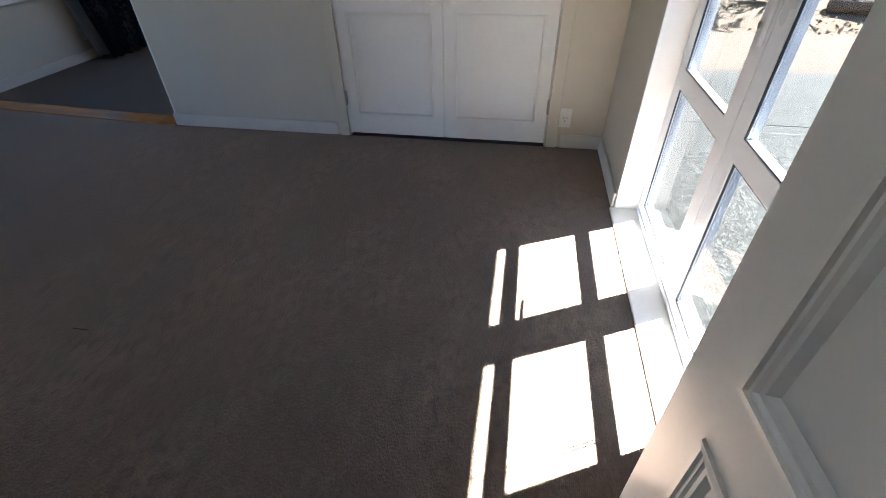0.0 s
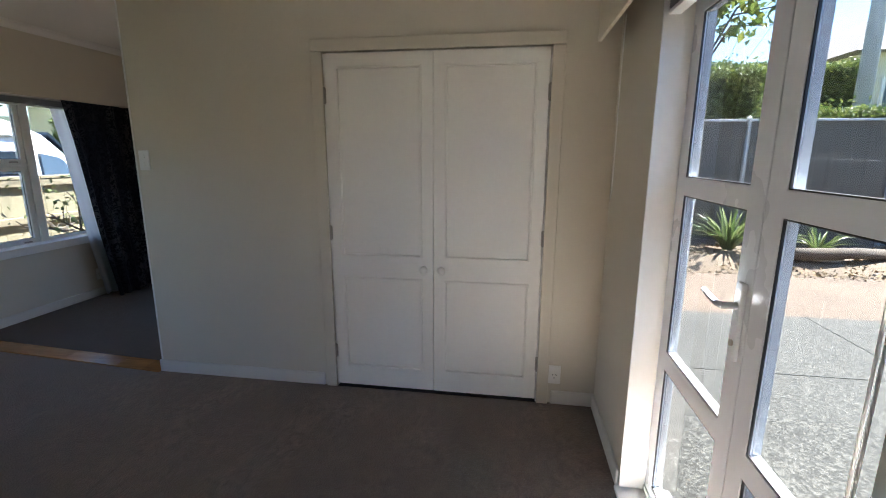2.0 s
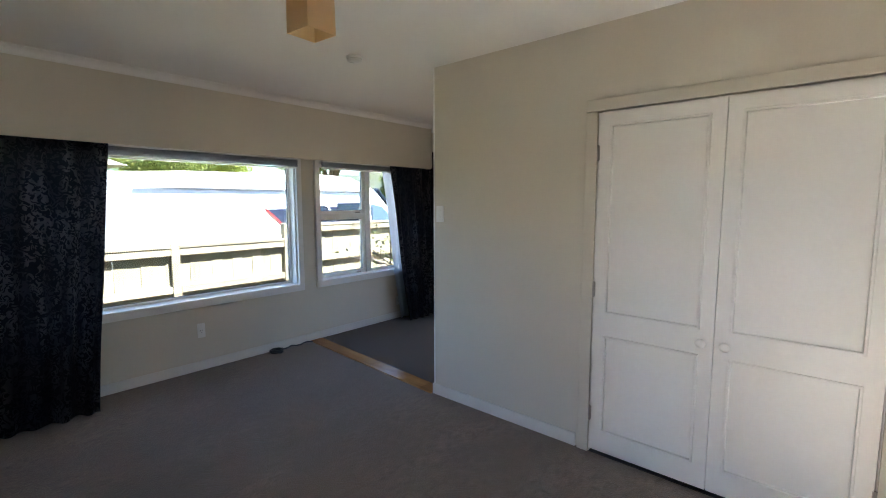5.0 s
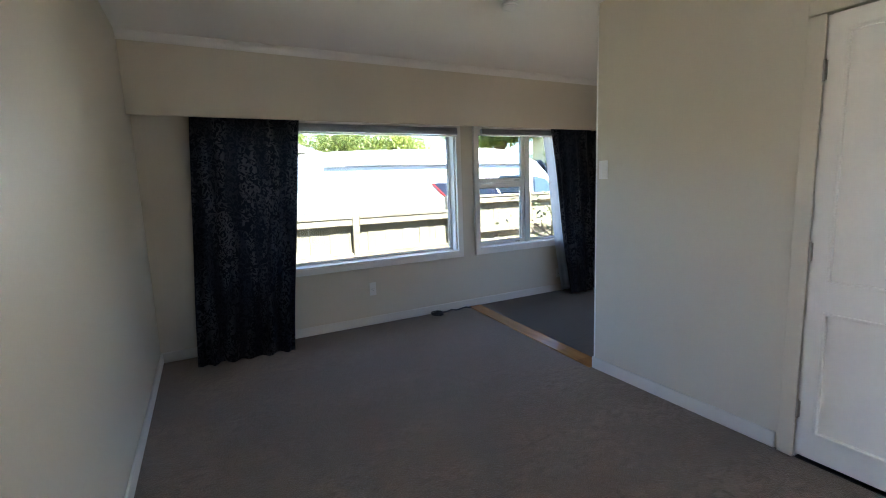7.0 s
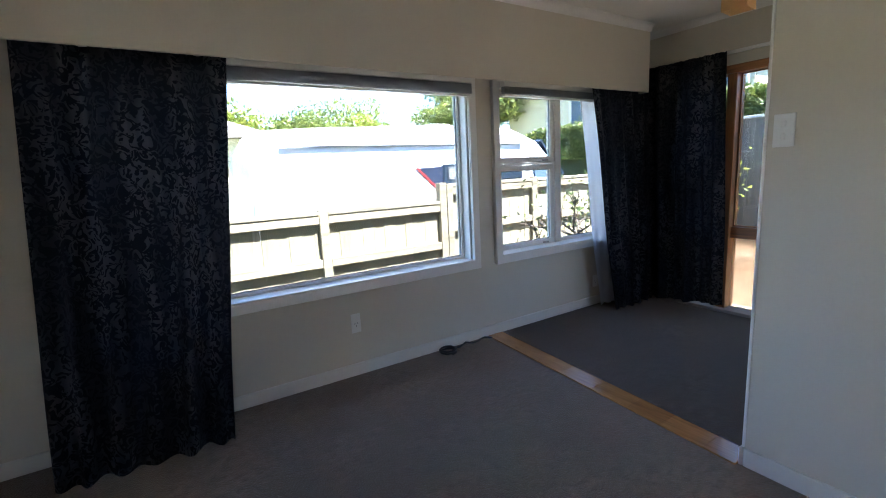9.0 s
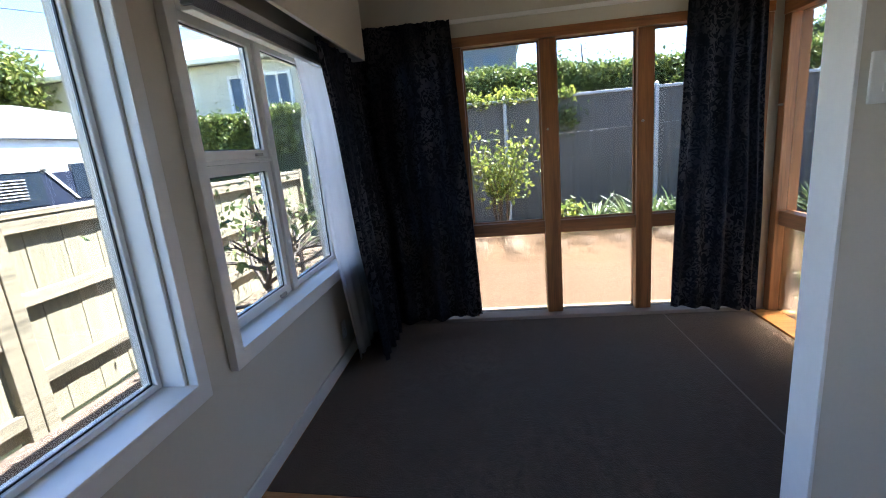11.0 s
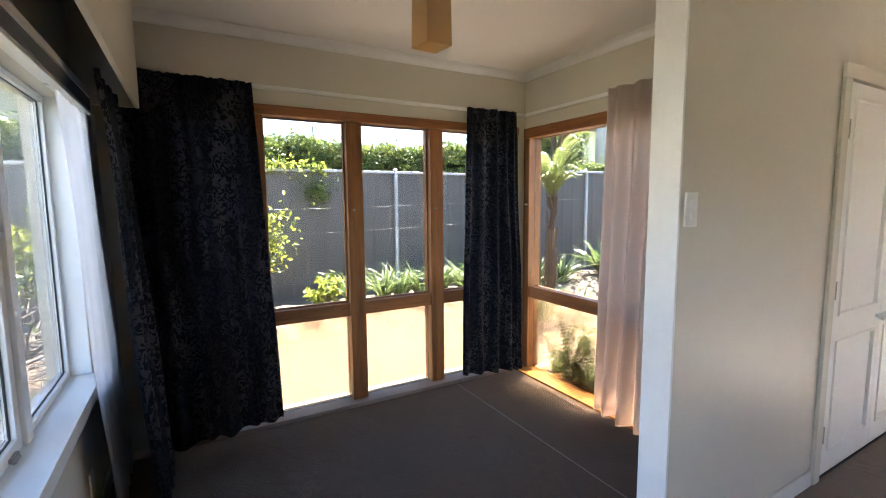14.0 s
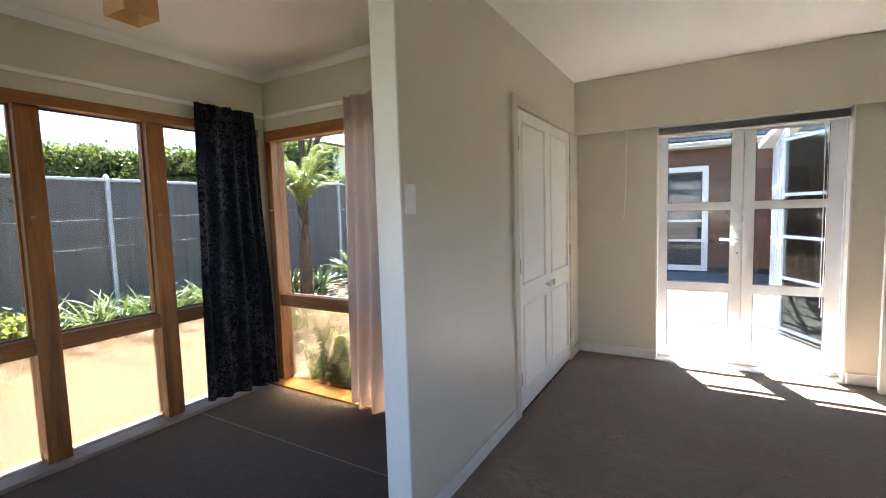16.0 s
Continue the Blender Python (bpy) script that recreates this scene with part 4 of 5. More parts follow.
lamp = thing("outdoor_lamp", None, None, "grey-white cone-shaded outdoor lamp hanging under the eave", "lamp")
LX, LY, LZ = -2.22, 2.68, 2.19
part("shade", lathe(bmesh.new(), [(0.098, 0.0), (0.102, 0.004), (0.075, 0.05), (0.034, 0.10), (0.030, 0.125), (0.012, 0.135)], pose(LX, LY, LZ)), STEELRAIL, lamp, "pale enamelled cone shade", True)
part("stem", rod(bmesh.new(), (LX, LY, LZ + 0.13), (LX, LY, H + 0.075), 0.009, 8), STEELRAIL, lamp)
part("base", lathe(bmesh.new(), [(0.045, 0.0), (0.045, 0.02), (0.03, 0.0255)], pose(LX, LY, H + 0.064)), STEELRAIL, lamp)
part("bulb", lathe(bmesh.new(), [(0.004, -0.03), (0.022, -0.015), (0.03, 0.01), (0.02, 0.04)], pose(LX, LY, LZ), 14), PLASTIC, lamp, "unlit bulb", True)

# ---- outside: ground ----
bm = bmesh.new()
bmesh.ops.create_grid(bm, x_segments=60, y_segments=60, size=400)
bmesh.ops.translate(bm, verts=bm.verts, vec=(0, 0, -0.32))
thing("ground", bm, GRASS, "dry lawn and earth reaching the horizon", "ground", kind="structure")
bm = boxes((3.065, 12.0, -9.0, 2.65, -0.40, -0.25), bevel=0.01)
thing("pavement_patio", bm, CONC, "grey exposed-aggregate concrete patio in bright sun", "pavement", kind="structure")
for d in ((3.07, 12.0, 1.155, 1.167, -0.26, -0.246), (5.55, 5.562, -9, 2.64, -0.26, -0.2465), (8.2, 8.212, -9, 2.64, -0.26, -0.2465), (3.07, 12, -2.6, -2.588, -0.26, -0.246)):
    thing("pavement_joint", boxes(d), JOINT, "dark joint in the concrete", "joint", kind="structure")
bm = boxes((-2.1, 12.0, 2.66, 4.75, -0.40, -0.262), (1.20, 3.04, 0.84, 2.65, -0.40, -0.262), (-2.1, 1.19, 2.22, 2.65, -0.40, -0.262))
thing("path_garden", bm, PATHM, "terracotta-toned pebble path in sun", "path", kind="structure")
bm = boxes((-3.93, -2.08, -6.0, 2.0, -0.36, -0.285))
thing("path_side", bm, PATHM, "pinkish concrete side path along the paling fence", "path", kind="structure")


def mound(name, x0, x1, y0, y1, z, rise, n, m, label, seed):
    bm = bmesh.new()
    nx, ny = n
    g = [[bm.verts.new((x0 + (x1 - x0) * i / nx, y0 + (y1 - y0) * j / ny,
          z + rise * min(1, 4 * j / ny) * min(1, 4 * (nx - i) / nx + 0.4) + 0.05 * noise.noise(Vector((i * 0.5 + seed, j * 0.5, 0))))) for j in range(ny + 1)] for i in range(nx + 1)]
    for i in range(nx):
        for j in range(ny):
            bm.faces.new((g[i][j], g[i + 1][j], g[i + 1][j + 1], g[i][j + 1]))
    return thing(name, bm, m, label, "garden bed", kind="structure", smooth=True)


mound("bed_north", -4.0, 12.0, 4.4, 6.6, -0.33, 0.25, (60, 10), SOIL, "raised bed of bare brown soil along the steel fence", 3)
mound("bed_northwest", -3.9, -2.08, 1.8, 6.4, -0.33, 0.08, (14, 20), SOIL, "bed of soil and straw beside the paling fence", 8)


def leaf_mesh(centres, sizes, rnd, droop=0.0):
    """Small folded leaves at the given centres: two triangles pairs each, one island each."""
    n = len(centres)
    d = rnd.normal(size=(n, 3)); d[:, 2] -= droop
    d /= np.linalg.norm(d, axis=1)[:, None]
    s = np.cross(d, rnd.normal(size=(n, 3))); s /= np.linalg.norm(s, axis=1)[:, None]
    up = np.cross(d, s)
    L, W = sizes[:, None], sizes[:, None] * 0.28
    c = np.asarray(centres)
    v = np.stack([c - d * L * 0.5, c + s * W + up * W * 0.35, c + d * L * 0.5, c - s * W + up * W * 0.35], 1).reshape(-1, 3)
    i = np.arange(n) * 4
    f = np.concatenate([np.stack([i, i + 1, i + 2], 1), np.stack([i, i + 2, i + 3], 1)])
    return v, f


def leaves(name, centres, size, material, parent=None, seed=0, droop=0.0, label="", category="", kind=""):
    rnd = np.random.default_rng(seed)
    v, f = leaf_mesh(centres, size * rnd.uniform(0.6, 1.3, len(centres)), rnd, droop)
    me = bpy.data.meshes.new(name)
    me.from_pydata(v.tolist(), [], f.tolist())
    me.materials.append(material)
    ob = new(name, me)
    ob.parent = parent
    return tagged(ob, label, category, "", kind)


def hedge(x0, x1, y0, y1, z0, z1, n, seed, label, size=0.085):
    rnd = np.random.default_rng(seed)
    p = rnd.uniform((x0, y0, 1.5), (x1, y1, z1), (n, 3))
    k = rnd.integers(0, 5, n)
    front, crown = k < 3, k == 3
    p[front, 1] = y0 + rnd.uniform(-0.10, 0.14, front.sum())
    p[crown, 2] = z1 + rnd.uniform(-0.12, 0.07, crown.sum())
    p[:, 2] += (0.05 * np.sin(p[:, 0] * 1.7 + seed) + 0.03 * np.sin(p[:, 0] * 4.3)) * (p[:, 2] > z1 - 0.4)
    p[:, 1] += 0.07 * np.sin(p[:, 0] * 2.9 + p[:, 2] * 3) + 0.05 * np.sin(p[:, 0] * 7.1 - p[:, 2] * 6)
    sprig = rnd.uniform(size=n) < 0.015
    p[sprig, 2] += rnd.uniform(0.05, 0.28, sprig.sum()) * (p[sprig, 2] > z1 - 0.2)
    ob = thing("hedge", None, None, label, "hedge")
    leaves("foliage", p, size, HEDGE_L, ob, seed, kind="stuff")
    # Plain box added behind the leaves, coloured as their inner shade.
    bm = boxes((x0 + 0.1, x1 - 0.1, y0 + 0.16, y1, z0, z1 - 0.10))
    part("dark_core", bm, HEDGE_CORE, ob, "added box coloured as the shade within")
    return ob


hedge(-3.6, 5.2, 7.0, 8.2, 0.0, 2.52, 34000, 2, "clipped green hedge behind the steel fence")
hedge(5.2, 7.0, 7.2, 8.6, 0.0, 3.05, 9000, 3, "tall green hedge behind the steel fence")
hedge(7.0, 13.5, 7.2, 8.4, 0.0, 2.3, 20000, 6, "lower green hedge behind the steel fence")
hedge(7.2, 11.0, 10.6, 11.4, 0.0, 3.75, 13000, 7, "tall green hedge farther back in the garden")
hedge(-10.5, -3.7, 8.6, 9.6, 0.0, 2.45, 20000, 4, "leafy hedge before the cream house", 0.1)


# ---- steel fence ----
def steel_fence():
    ob = thing("steel_fence", None, None, "dark grey ribbed steel fence with pale posts and capping", "fence")
    y = 6.4
    xs = [-4.0 + 0.0, -2.95, -0.6, 1.75, 4.1, 6.45, 8.8, 11.15, 13.5]
    for a, b in zip(xs, xs[1:]):
        top = 1.94 if b < 5 else 2.06
        n = max(2, round((b - a) / 0.30))
        bm = bmesh.new()
        prof = []
        for k in range(n):
            u = a + 0.03 + (b - a - 0.06) * k / n
            w = (b - a - 0.06) / n
            prof += [(u, 0.0), (u + w * 0.55, 0.0), (u + w * 0.68, -0.008), (u + w * 0.80, -0.008), (u + w * 0.93, 0.0)]
        prof.append((b - 0.03, 0.0))
        rows = [[bm.verts.new((x, y + d + e, z)) for x, d in prof] for e, z in ((0, -0.3), (0, top), (0.004, top), (0.004, -0.3))]
        for r0, r1 in zip(rows, rows[1:] + rows[:1]):
            for i in range(len(prof) - 1):
                bm.faces.new((r0[i], r0[i + 1], r1[i + 1], r1[i]))
        part("sheet_panel", bm, COLORSTEEL, ob)
        part("top_cap", boxes((a + 0.03, b - 0.03, y - 0.04, y + 0.035, top + 0.001, top + 0.045), bevel=0.006), STEELRAIL, ob, "pale steel capping")
    for x in xs:
        top = 1.94 if x < 5 else 2.06
        part("post", boxes((x - 0.029, x + 0.029, y - 0.05, y + 0.04, -0.35, top + 0.05), bevel=0.006), STEELRAIL, ob, "pale steel post")
        part("post_cap", lathe(bmesh.new(), [(0.04, 0), (0.042, 0.015), (0.02, 0.045), (0.008, 0.055)], pose(x, y, top + 0.051), 10), STEELRAIL, ob)
    return ob


steel_fence()
wires = thing("wire_line", None, None, "two taut garden wires across the bed", "wire")
for z in (1.42, 1.10):
    pts = [(-3.2 + k * 0.9, 4.9 + 0.02 * math.sin(k), z - 0.05 * math.sin(k * 0.55)) for k in range(14)]
    part("strand", tube(bmesh.new(), pts, 0.0016 if z > 1.2 else 0.0035, 5), BLACKP if z < 1.2 else POLEM, wires, "", True)
for x in (-3.2, 8.5):
    part("stake", rod(bmesh.new(), (x, 4.9, -0.3), (x, 4.9, 1.5), 0.02, 8), STEEL, wires)


# ---- timber paling fence and van on the west side ----
def paling_fence():
    ob = thing("paling_fence", None, None, "weathered pine paling fence with three rails, stepped at a post", "fence")
    x = -3.95
    posts = [-5.3, -3.7, -2.1, -0.51, 1.03, 2.6, 4.19, 5.7]
    for y in posts:
        top = 0.985 if y < 1 else 1.19
        part("post", boxes((x - 0.045, x + 0.055, y - 0.05, y + 0.05, -0.4, top), bevel=0.006), RAILW, ob)
    part("post", boxes((x - 0.043, x + 0.060, 1.085, 1.175, -0.4, 1.175), bevel=0.006), RAILW, ob)
    for a, b in zip(posts, posts[1:]):
        top = 0.95 if a < 1 else 1.155
        for z, h in ((top - 0.068, 0.094), (top - 0.55, 0.09), (top - 1.08, 0.09)):
            part("rail", boxes((x + 0.006, x + 0.050, a + 0.052, b - 0.052, z - h / 2, z + h / 2), bevel=0.005), RAILW, ob)
        part("cap_rail", boxes((x - 0.05, x + 0.058, a + 0.052, b - 0.052, top - 0.02, top + 0.02), bevel=0.005), RAILW, ob, "weathered flat cap rail")
    rnd = random.Random(4)
    me = [mesh_of("paling", boxes((-0.009, 0.009, -0.0698, 0.0698, 0, h), bevel=0.003, seg=1), PALING) for h in (1.20, 1.41)]
    places = [[], []]
    y = -5.25
    while y < 5.68:
        places[0 if y < 1.06 else 1].append(pose(x - 0.008 - 0.004 * (round((y + 5.25) / 0.1385) % 2) + rnd.uniform(-0.001, 0.001), y, -0.26 + rnd.uniform(-0.012, 0.0), rnd.uniform(-0.15, 0.15), 0, rnd.uniform(-0.4, 0.4)))
        y += 0.1385
    for m, p in zip(me, places):
        pieces("paling", m, p, ob)
    return ob


paling_fence()


def van():
    ob = thing("campervan", None, None, "white high-roofed campervan with dark side graphics parked behind the fence", "van")
    xs, w = -5.35, 2.0
    st = [(-0.95, 0.35, 1.35, 0.90), (-0.90, 0.15, 1.75, 0.96), (-0.75, 0.0, 1.98, 1.0), (0.3, 0.0, 2.03, 1.0), (3.2, 0.0, 2.08, 1.0), (3.9, 0.0, 2.04, 0.99), (4.4, 0.0, 1.88, 0.98), (4.85, 0.0, 1.55, 0.96), (5.2, 0.0, 1.15, 0.95), (5.75, 0.0, 0.85, 0.92), (5.95, 0.1, 0.55, 0.85)]
    bm = bmesh.new()
    rings = []
    for y, z0, z1, k in st:
        hw = w / 2 * k
        cx = xs - w / 2
        prof = []
        h0, h1 = z0 - 0.1, z1
        for sx, zz in ((0.96, h0), (1, h0 + 0.12), (1.0, h0 + (h1 - h0) * 0.45), (0.985, h0 + (h1 - h0) * 0.72), (0.955, h0 + (h1 - h0) * 0.86), (0.87, h0 + (h1 - h0) * 0.955), (0.66, h0 + (h1 - h0) * 0.992), (0.0, h1)):
            prof.append((cx + sx * hw, zz))
        prof += [(2 * cx - x, z) for x, z in prof[-2::-1]]
        rings.append([bm.verts.new((x, y, z)) for x, z in prof])
    for a, b in zip(rings, rings[1:]):
        for i in range(len(a) - 1):
            bm.faces.new((a[i], a[i + 1], b[i + 1], b[i]))
        bm.faces.new((a[-1], a[0], b[0], b[-1]))
    bm.faces.new(rings[0]); bm.faces.new(rings[-1][::-1])
    body = part("body", bm, VANW, ob, "", True)
    part("side_moulding", boxes((xs - 0.05, xs + 0.004, -0.55, 3.95, 1.742, 1.757), bevel=0.004), TILEG, ob, "grey roof seam")
    # dark graphics and windows on the near side
    def flat(name, pts, material, d, label):
        bm = bmesh.new()
        f = [bm.verts.new((xs + d, y, z)) for y, z in pts]
        g = [bm.verts.new((xs - 0.04, y, z)) for y, z in pts]
        bm.faces.new(f); bm.faces.new(g[::-1])
        for i in range(len(pts)):
            k = (i + 1) % len(pts)
            bm.faces.new((f[i], g[i], g[k], f[k]))
        return part(name, bm, material, ob, label)
    flat("side_graphic", [(1.62, 1.42), (3.9, 1.47), (3.9, 0.90), (2.25, 0.90)], VANB, 0.006, "dark blue-black side graphic")
    flat("red_stripe", [(1.585, 1.425), (1.622, 1.425), (2.25, 0.90), (2.213, 0.90)], VANR, 0.008, "red slanting stripe")
    flat("side_window", [(2.1, 1.46), (2.90, 1.47), (2.90, 1.18), (2.1, 1.17)], DARKGLASS, 0.014, "tinted sliding window")
    flat("side_window", [(3.25, 1.52), (3.85, 1.53), (3.85, 1.2), (3.25, 1.2)], DARKGLASS, 0.014, "tinted window")
    flat("cab_window", [(4.22, 1.50), (4.55, 1.44), (4.95, 1.12), (4.24, 1.12)], BLUEWIN, 0.012, "cab side window")
    for i in range(7):
        part("vent_louvre", boxes((xs + 0.012, xs + 0.024, 2.2, 2.72, 1.40 - i * 0.026, 1.410 - i * 0.026)), STEELRAIL, ob)
    flat("white_slash", [(2.92, 1.49), (2.955, 1.49), (3.27, 1.20), (3.235, 1.20)], VANW, 0.018, "white slanting stripe")
    part("window_hood", boxes((xs + 0.008, xs + 0.03, 2.05, 2.98, 1.485, 1.50), bevel=0.003), STEELRAIL, ob, "pale hood over the side window")
    bm = bmesh.new()
    g = [bm.verts.new(p) for p in ((xs - 0.12, 4.52, 1.80), (xs - 0.12, 5.18, 1.20), (xs - 1.88, 5.18, 1.20), (xs - 1.88, 4.52, 1.80))]
    g2 = [bm.verts.new(v.co + Vector((0, 0.02, 0.03))) for v in g]
    bm.faces.new(g); bm.faces.new(g2[::-1])
    for i in range(4):
        k = (i + 1) % 4
        bm.faces.new((g[i], g[k], g2[k], g2[i]))
    part("windscreen", bm, DARKGLASS, ob, "sloping windscreen")
    for y in (0.35, 4.6):
        for x in (xs - 0.12, xs - 1.88):
            wh = part("wheel", lathe(bmesh.new(), [(0.20, -0.10), (0.33, -0.11), (0.35, -0.06), (0.35, 0.06), (0.33, 0.11), (0.20, 0.10)], pose(x, y, 0.035, 0, 90, 0), 20), RUBBER, ob, "black tyre", True)
            part("rim", lathe(bmesh.new(), [(0.05, -0.09), (0.2, -0.085), (0.2, 0.085), (0.05, 0.09)], pose(x, y, 0.035, 0, 90, 0), 16), STEEL, wh, "steel rim", True)
    ob.matrix_basis = Matrix.Translation((0.115, -0.237, 0)) @ Matrix.Diagonal((0.9, 0.855, 0.98, 1))
    part("roof_vent", boxes((xs - 1.2, xs - 0.8, 2.4, 2.85, 2.06, 2.13), bevel=0.02), VANW, ob)
    return ob


van()


# ---- trees and plants ----
def tree(name, x, y, z0, height, spread, n, size, seed, label, material, trunk_r=0.14, lean=0.0):
    rnd = np.random.default_rng(seed)
    ob = thing(name, None, None, label, "tree")
    bm = bmesh.new()
    fork = z0 + height * 0.4
    tube(bm, [(x, y, z0 - 0.1), (x + 0.05, y, z0 + height * 0.2), (x, y + 0.04, fork)], trunk_r, 9, 0.7)
    tips = []
    for k in range(9):
        a = k * 2.4 + rnd.uniform(-0.3, 0.3)
        r = spread * rnd.uniform(0.35, 0.75)
        t = Vector((x + lean + r * math.cos(a), y + r * math.sin(a), z0 + height * rnd.uniform(0.62, 0.92)))
        mid = Vector((x, y, fork)).lerp(t, 0.5) + Vector((0, 0, 0.12 * height))
        tube(bm, [(x, y, fork - 0.1), mid, t], trunk_r * 0.5, 6, 0.25)
        tips += [mid, t]
    part("trunk", bm, BARK, ob, "", True)
    c = []
    for i in range(n):
        t = tips[rnd.integers(0, len(tips))]
        q = rnd.normal(size=3); q /= np.linalg.norm(q)
        c.append(np.array(t) + q * spread * 0.42 * rnd.uniform(0.4, 1.0) * (1, 1, 0.75))
    leaves("crown", np.array(c), size, material, ob, seed)
    return ob


tree("tree", -15.0, 9.6, -0.4, 6.1, 2.3, 17000, 0.17, 5, "broad leafy green tree behind the campervan", TREE_L, 0.22)
tree("tree", 4.9, 5.83, -0.2, 5.8, 1.3, 600, 0.18, 6, "young broad-leaved garden tree by the steel fence, leaning to the sun", TREE_L, 0.055, 1.15)
for k, ty in enumerate((-3.0, 1.5, 6.0, 10.0)):
    tree("tree", -27.0 - k % 2, ty, -0.4, 6.1 + 0.6 * (k % 2), 3.0, 5200, 0.26, 70 + k, "distant pale green tree above the neighbouring roofs", YELLOW_L if k % 2 else TREE_L, 0.2)
tree("tree", 2.0, 13.0, -0.3, 4.4, 1.2, 500, 0.10, 9, "thin spring tree beyond the hedge", YELLOW_L, 0.1)
tree("tree", 14.5, 11.5, -0.3, 4.6, 1.8, 3000, 0.16, 10, "dark green tree beyond the fence", TREE_L, 0.14)


def blade(bm, base, a, length, lean, w, rnd):
    """One arching strap leaf."""
    d = Vector((math.cos(a), math.sin(a), 0))
    s = Vector((-d.y, d.x, 0))
    prev = None
    for k in range(5):
        t = k / 4
        p = Vector(base) + d * length * lean * t * (0.4 + 0.6 * t) + Vector((0, 0, length * (t * (1 - 0.55 * lean * t))))
        ww = w * (1 - t ** 2) + 0.001
        row = (bm.verts.new(p - s * ww), bm.verts.new(p + Vector((0, 0, -ww * 0.5))), bm.verts.new(p + s * ww))
        if prev:
            bm.faces.new((prev[0], prev[1], row[1], row[0])); bm.faces.new((prev[1], prev[2], row[2], row[1]))
        prev = row


def strap_plant(name, x, y, z, n, length, w, seed, label, material=None, lean=(0.4, 1.1), group=""):
    rnd = random.Random(seed)
    bm = bmesh.new()
    for k in range(n):
        a = rnd.uniform(0, 2 * math.pi)
        blade(bm, (x + 0.07 * math.cos(a), y + 0.07 * math.sin(a), z), a, length * rnd.uniform(0.65, 1.1), rnd.uniform(*lean), w * rnd.uniform(0.7, 1.1), rnd)
    return thing(name, bm, material or STRAP_L, label, "plant", group)


rp = random.Random(11)
for k in range(11):
    x = 0.65 + k * 0.40 + rp.uniform(-0.1, 0.1)
    strap_plant("clivia", x, 5.55 + rp.uniform(-0.35, 0.3), -0.08, 46, 0.74, 0.024, 30 + k, "green strap-leaved plant at the foot of the steel fence", group="strap-leaved plants along the fence")
for k, (x, y) in enumerate(((2.75, 3.55), (3.5, 3.7), (3.2, 4.2), (4.0, 5.0), (4.6, 5.3))):
    strap_plant("agapanthus", x, y, -0.2, 30, 0.6, 0.02, 60 + k, "strap-leaved plant beside the tree fern", group="plants beside the tree fern")
strap_plant("yucca", 5.95, 5.45, -0.05, 60, 0.95, 0.032, 80, "spiky green yucca in the garden bed", None, (0.3, 1.2))
strap_plant("yucca", 7.4, 5.6, -0.1, 36, 0.6, 0.025, 81, "spiky green yucca by the log edging", None, (0.3, 1.2))



def climber(x, y, z0, h, seed, label):
    rnd = np.random.default_rng(seed)
    ob = thing("climbing_shrub", None, None, label, "shrub")
    bm = bmesh.new()
    c = []
    for k in range(11):
        a = rnd.uniform(0, 6.28)
        r = rnd.uniform(0.15, 0.6)
        top = (x + r * math.cos(a), y + 0.4 * r * math.sin(a), z0 + h * rnd.uniform(0.6, 1.0))
        mid = (x + 0.3 * r * math.cos(a), y + 0.2 * r * math.sin(a), z0 + h * 0.5)
        tube(bm, [(x + 0.05 * math.cos(a), y, z0 - 0.05), mid, top], 0.014, 5, 0.4)
        for i in range(88):
            t = rnd.uniform(-0.25, 1.05)
            p = np.array(mid) * (1 - t) + np.array(top) * t
            c.append(p + rnd.normal(size=3) * (0.12, 0.08, 0.1))
    part("stems", bm, BARK, ob)
    leaves("foliage", np.array(c), 0.085, YELLOW_L, ob, seed, 0.4)
    return ob


climber(-0.75, 5.5, -0.1, 1.55, 13, "yellow-green arching shrub before the steel fence")
low = thing("yellow_shrub", None, None, "low yellow-green leafy shrub among the strap-leaved plants", "shrub")
rg = np.random.default_rng(23)
bm = bmesh.new()
tips = []
for k in range(9):
    a, lift = k * 2.4, rg.uniform(0.25, 0.52)
    tip = Vector((0.1 + 0.2 * math.cos(a), 5.1 + 0.16 * math.sin(a), -0.08 + lift))
    tube(bm, [(0.1, 5.1, -0.14), Vector((0.1, 5.1, -0.1)).lerp(tip, 0.5) + Vector((0, 0, 0.05)), tip], 0.009, 5, 0.4)
    tips += [np.array(tip) * w + np.array((0.1, 5.1, -0.05)) * (1 - w) for w in rg.uniform(0.4, 1.1, 26)]
part("stems", bm, BARK, low)
leaves("foliage", np.array(tips) + rg.normal(size=(len(tips), 3)) * 0.035, 0.10, YELLOW_L, low, 23, 0.3)
climber(-2.9, 5.4, -0.2, 1.7, 14, "climbing shrub at the fence corner")
rg = np.random.default_rng(17)
leaves("creeper_tuft", rg.normal(size=(260, 3)) * (0.13, 0.03, 0.11) + (0.36, 6.33, 1.62), 0.07, HEDGE_L, None, 17, 0.5, "small tuft of ivy growing through the steel fence", "ivy")
leaves("creeper", np.stack([rg.uniform(-1.6, 0.5, 520), 6.35 + rg.normal(size=520) * 0.06, 2.02 + 0.07 * rg.normal(size=520)], 1), 0.085, YELLOW_L, None, 18, 0.3, "yellow-green creeper spilling over the fence top", "creeper")


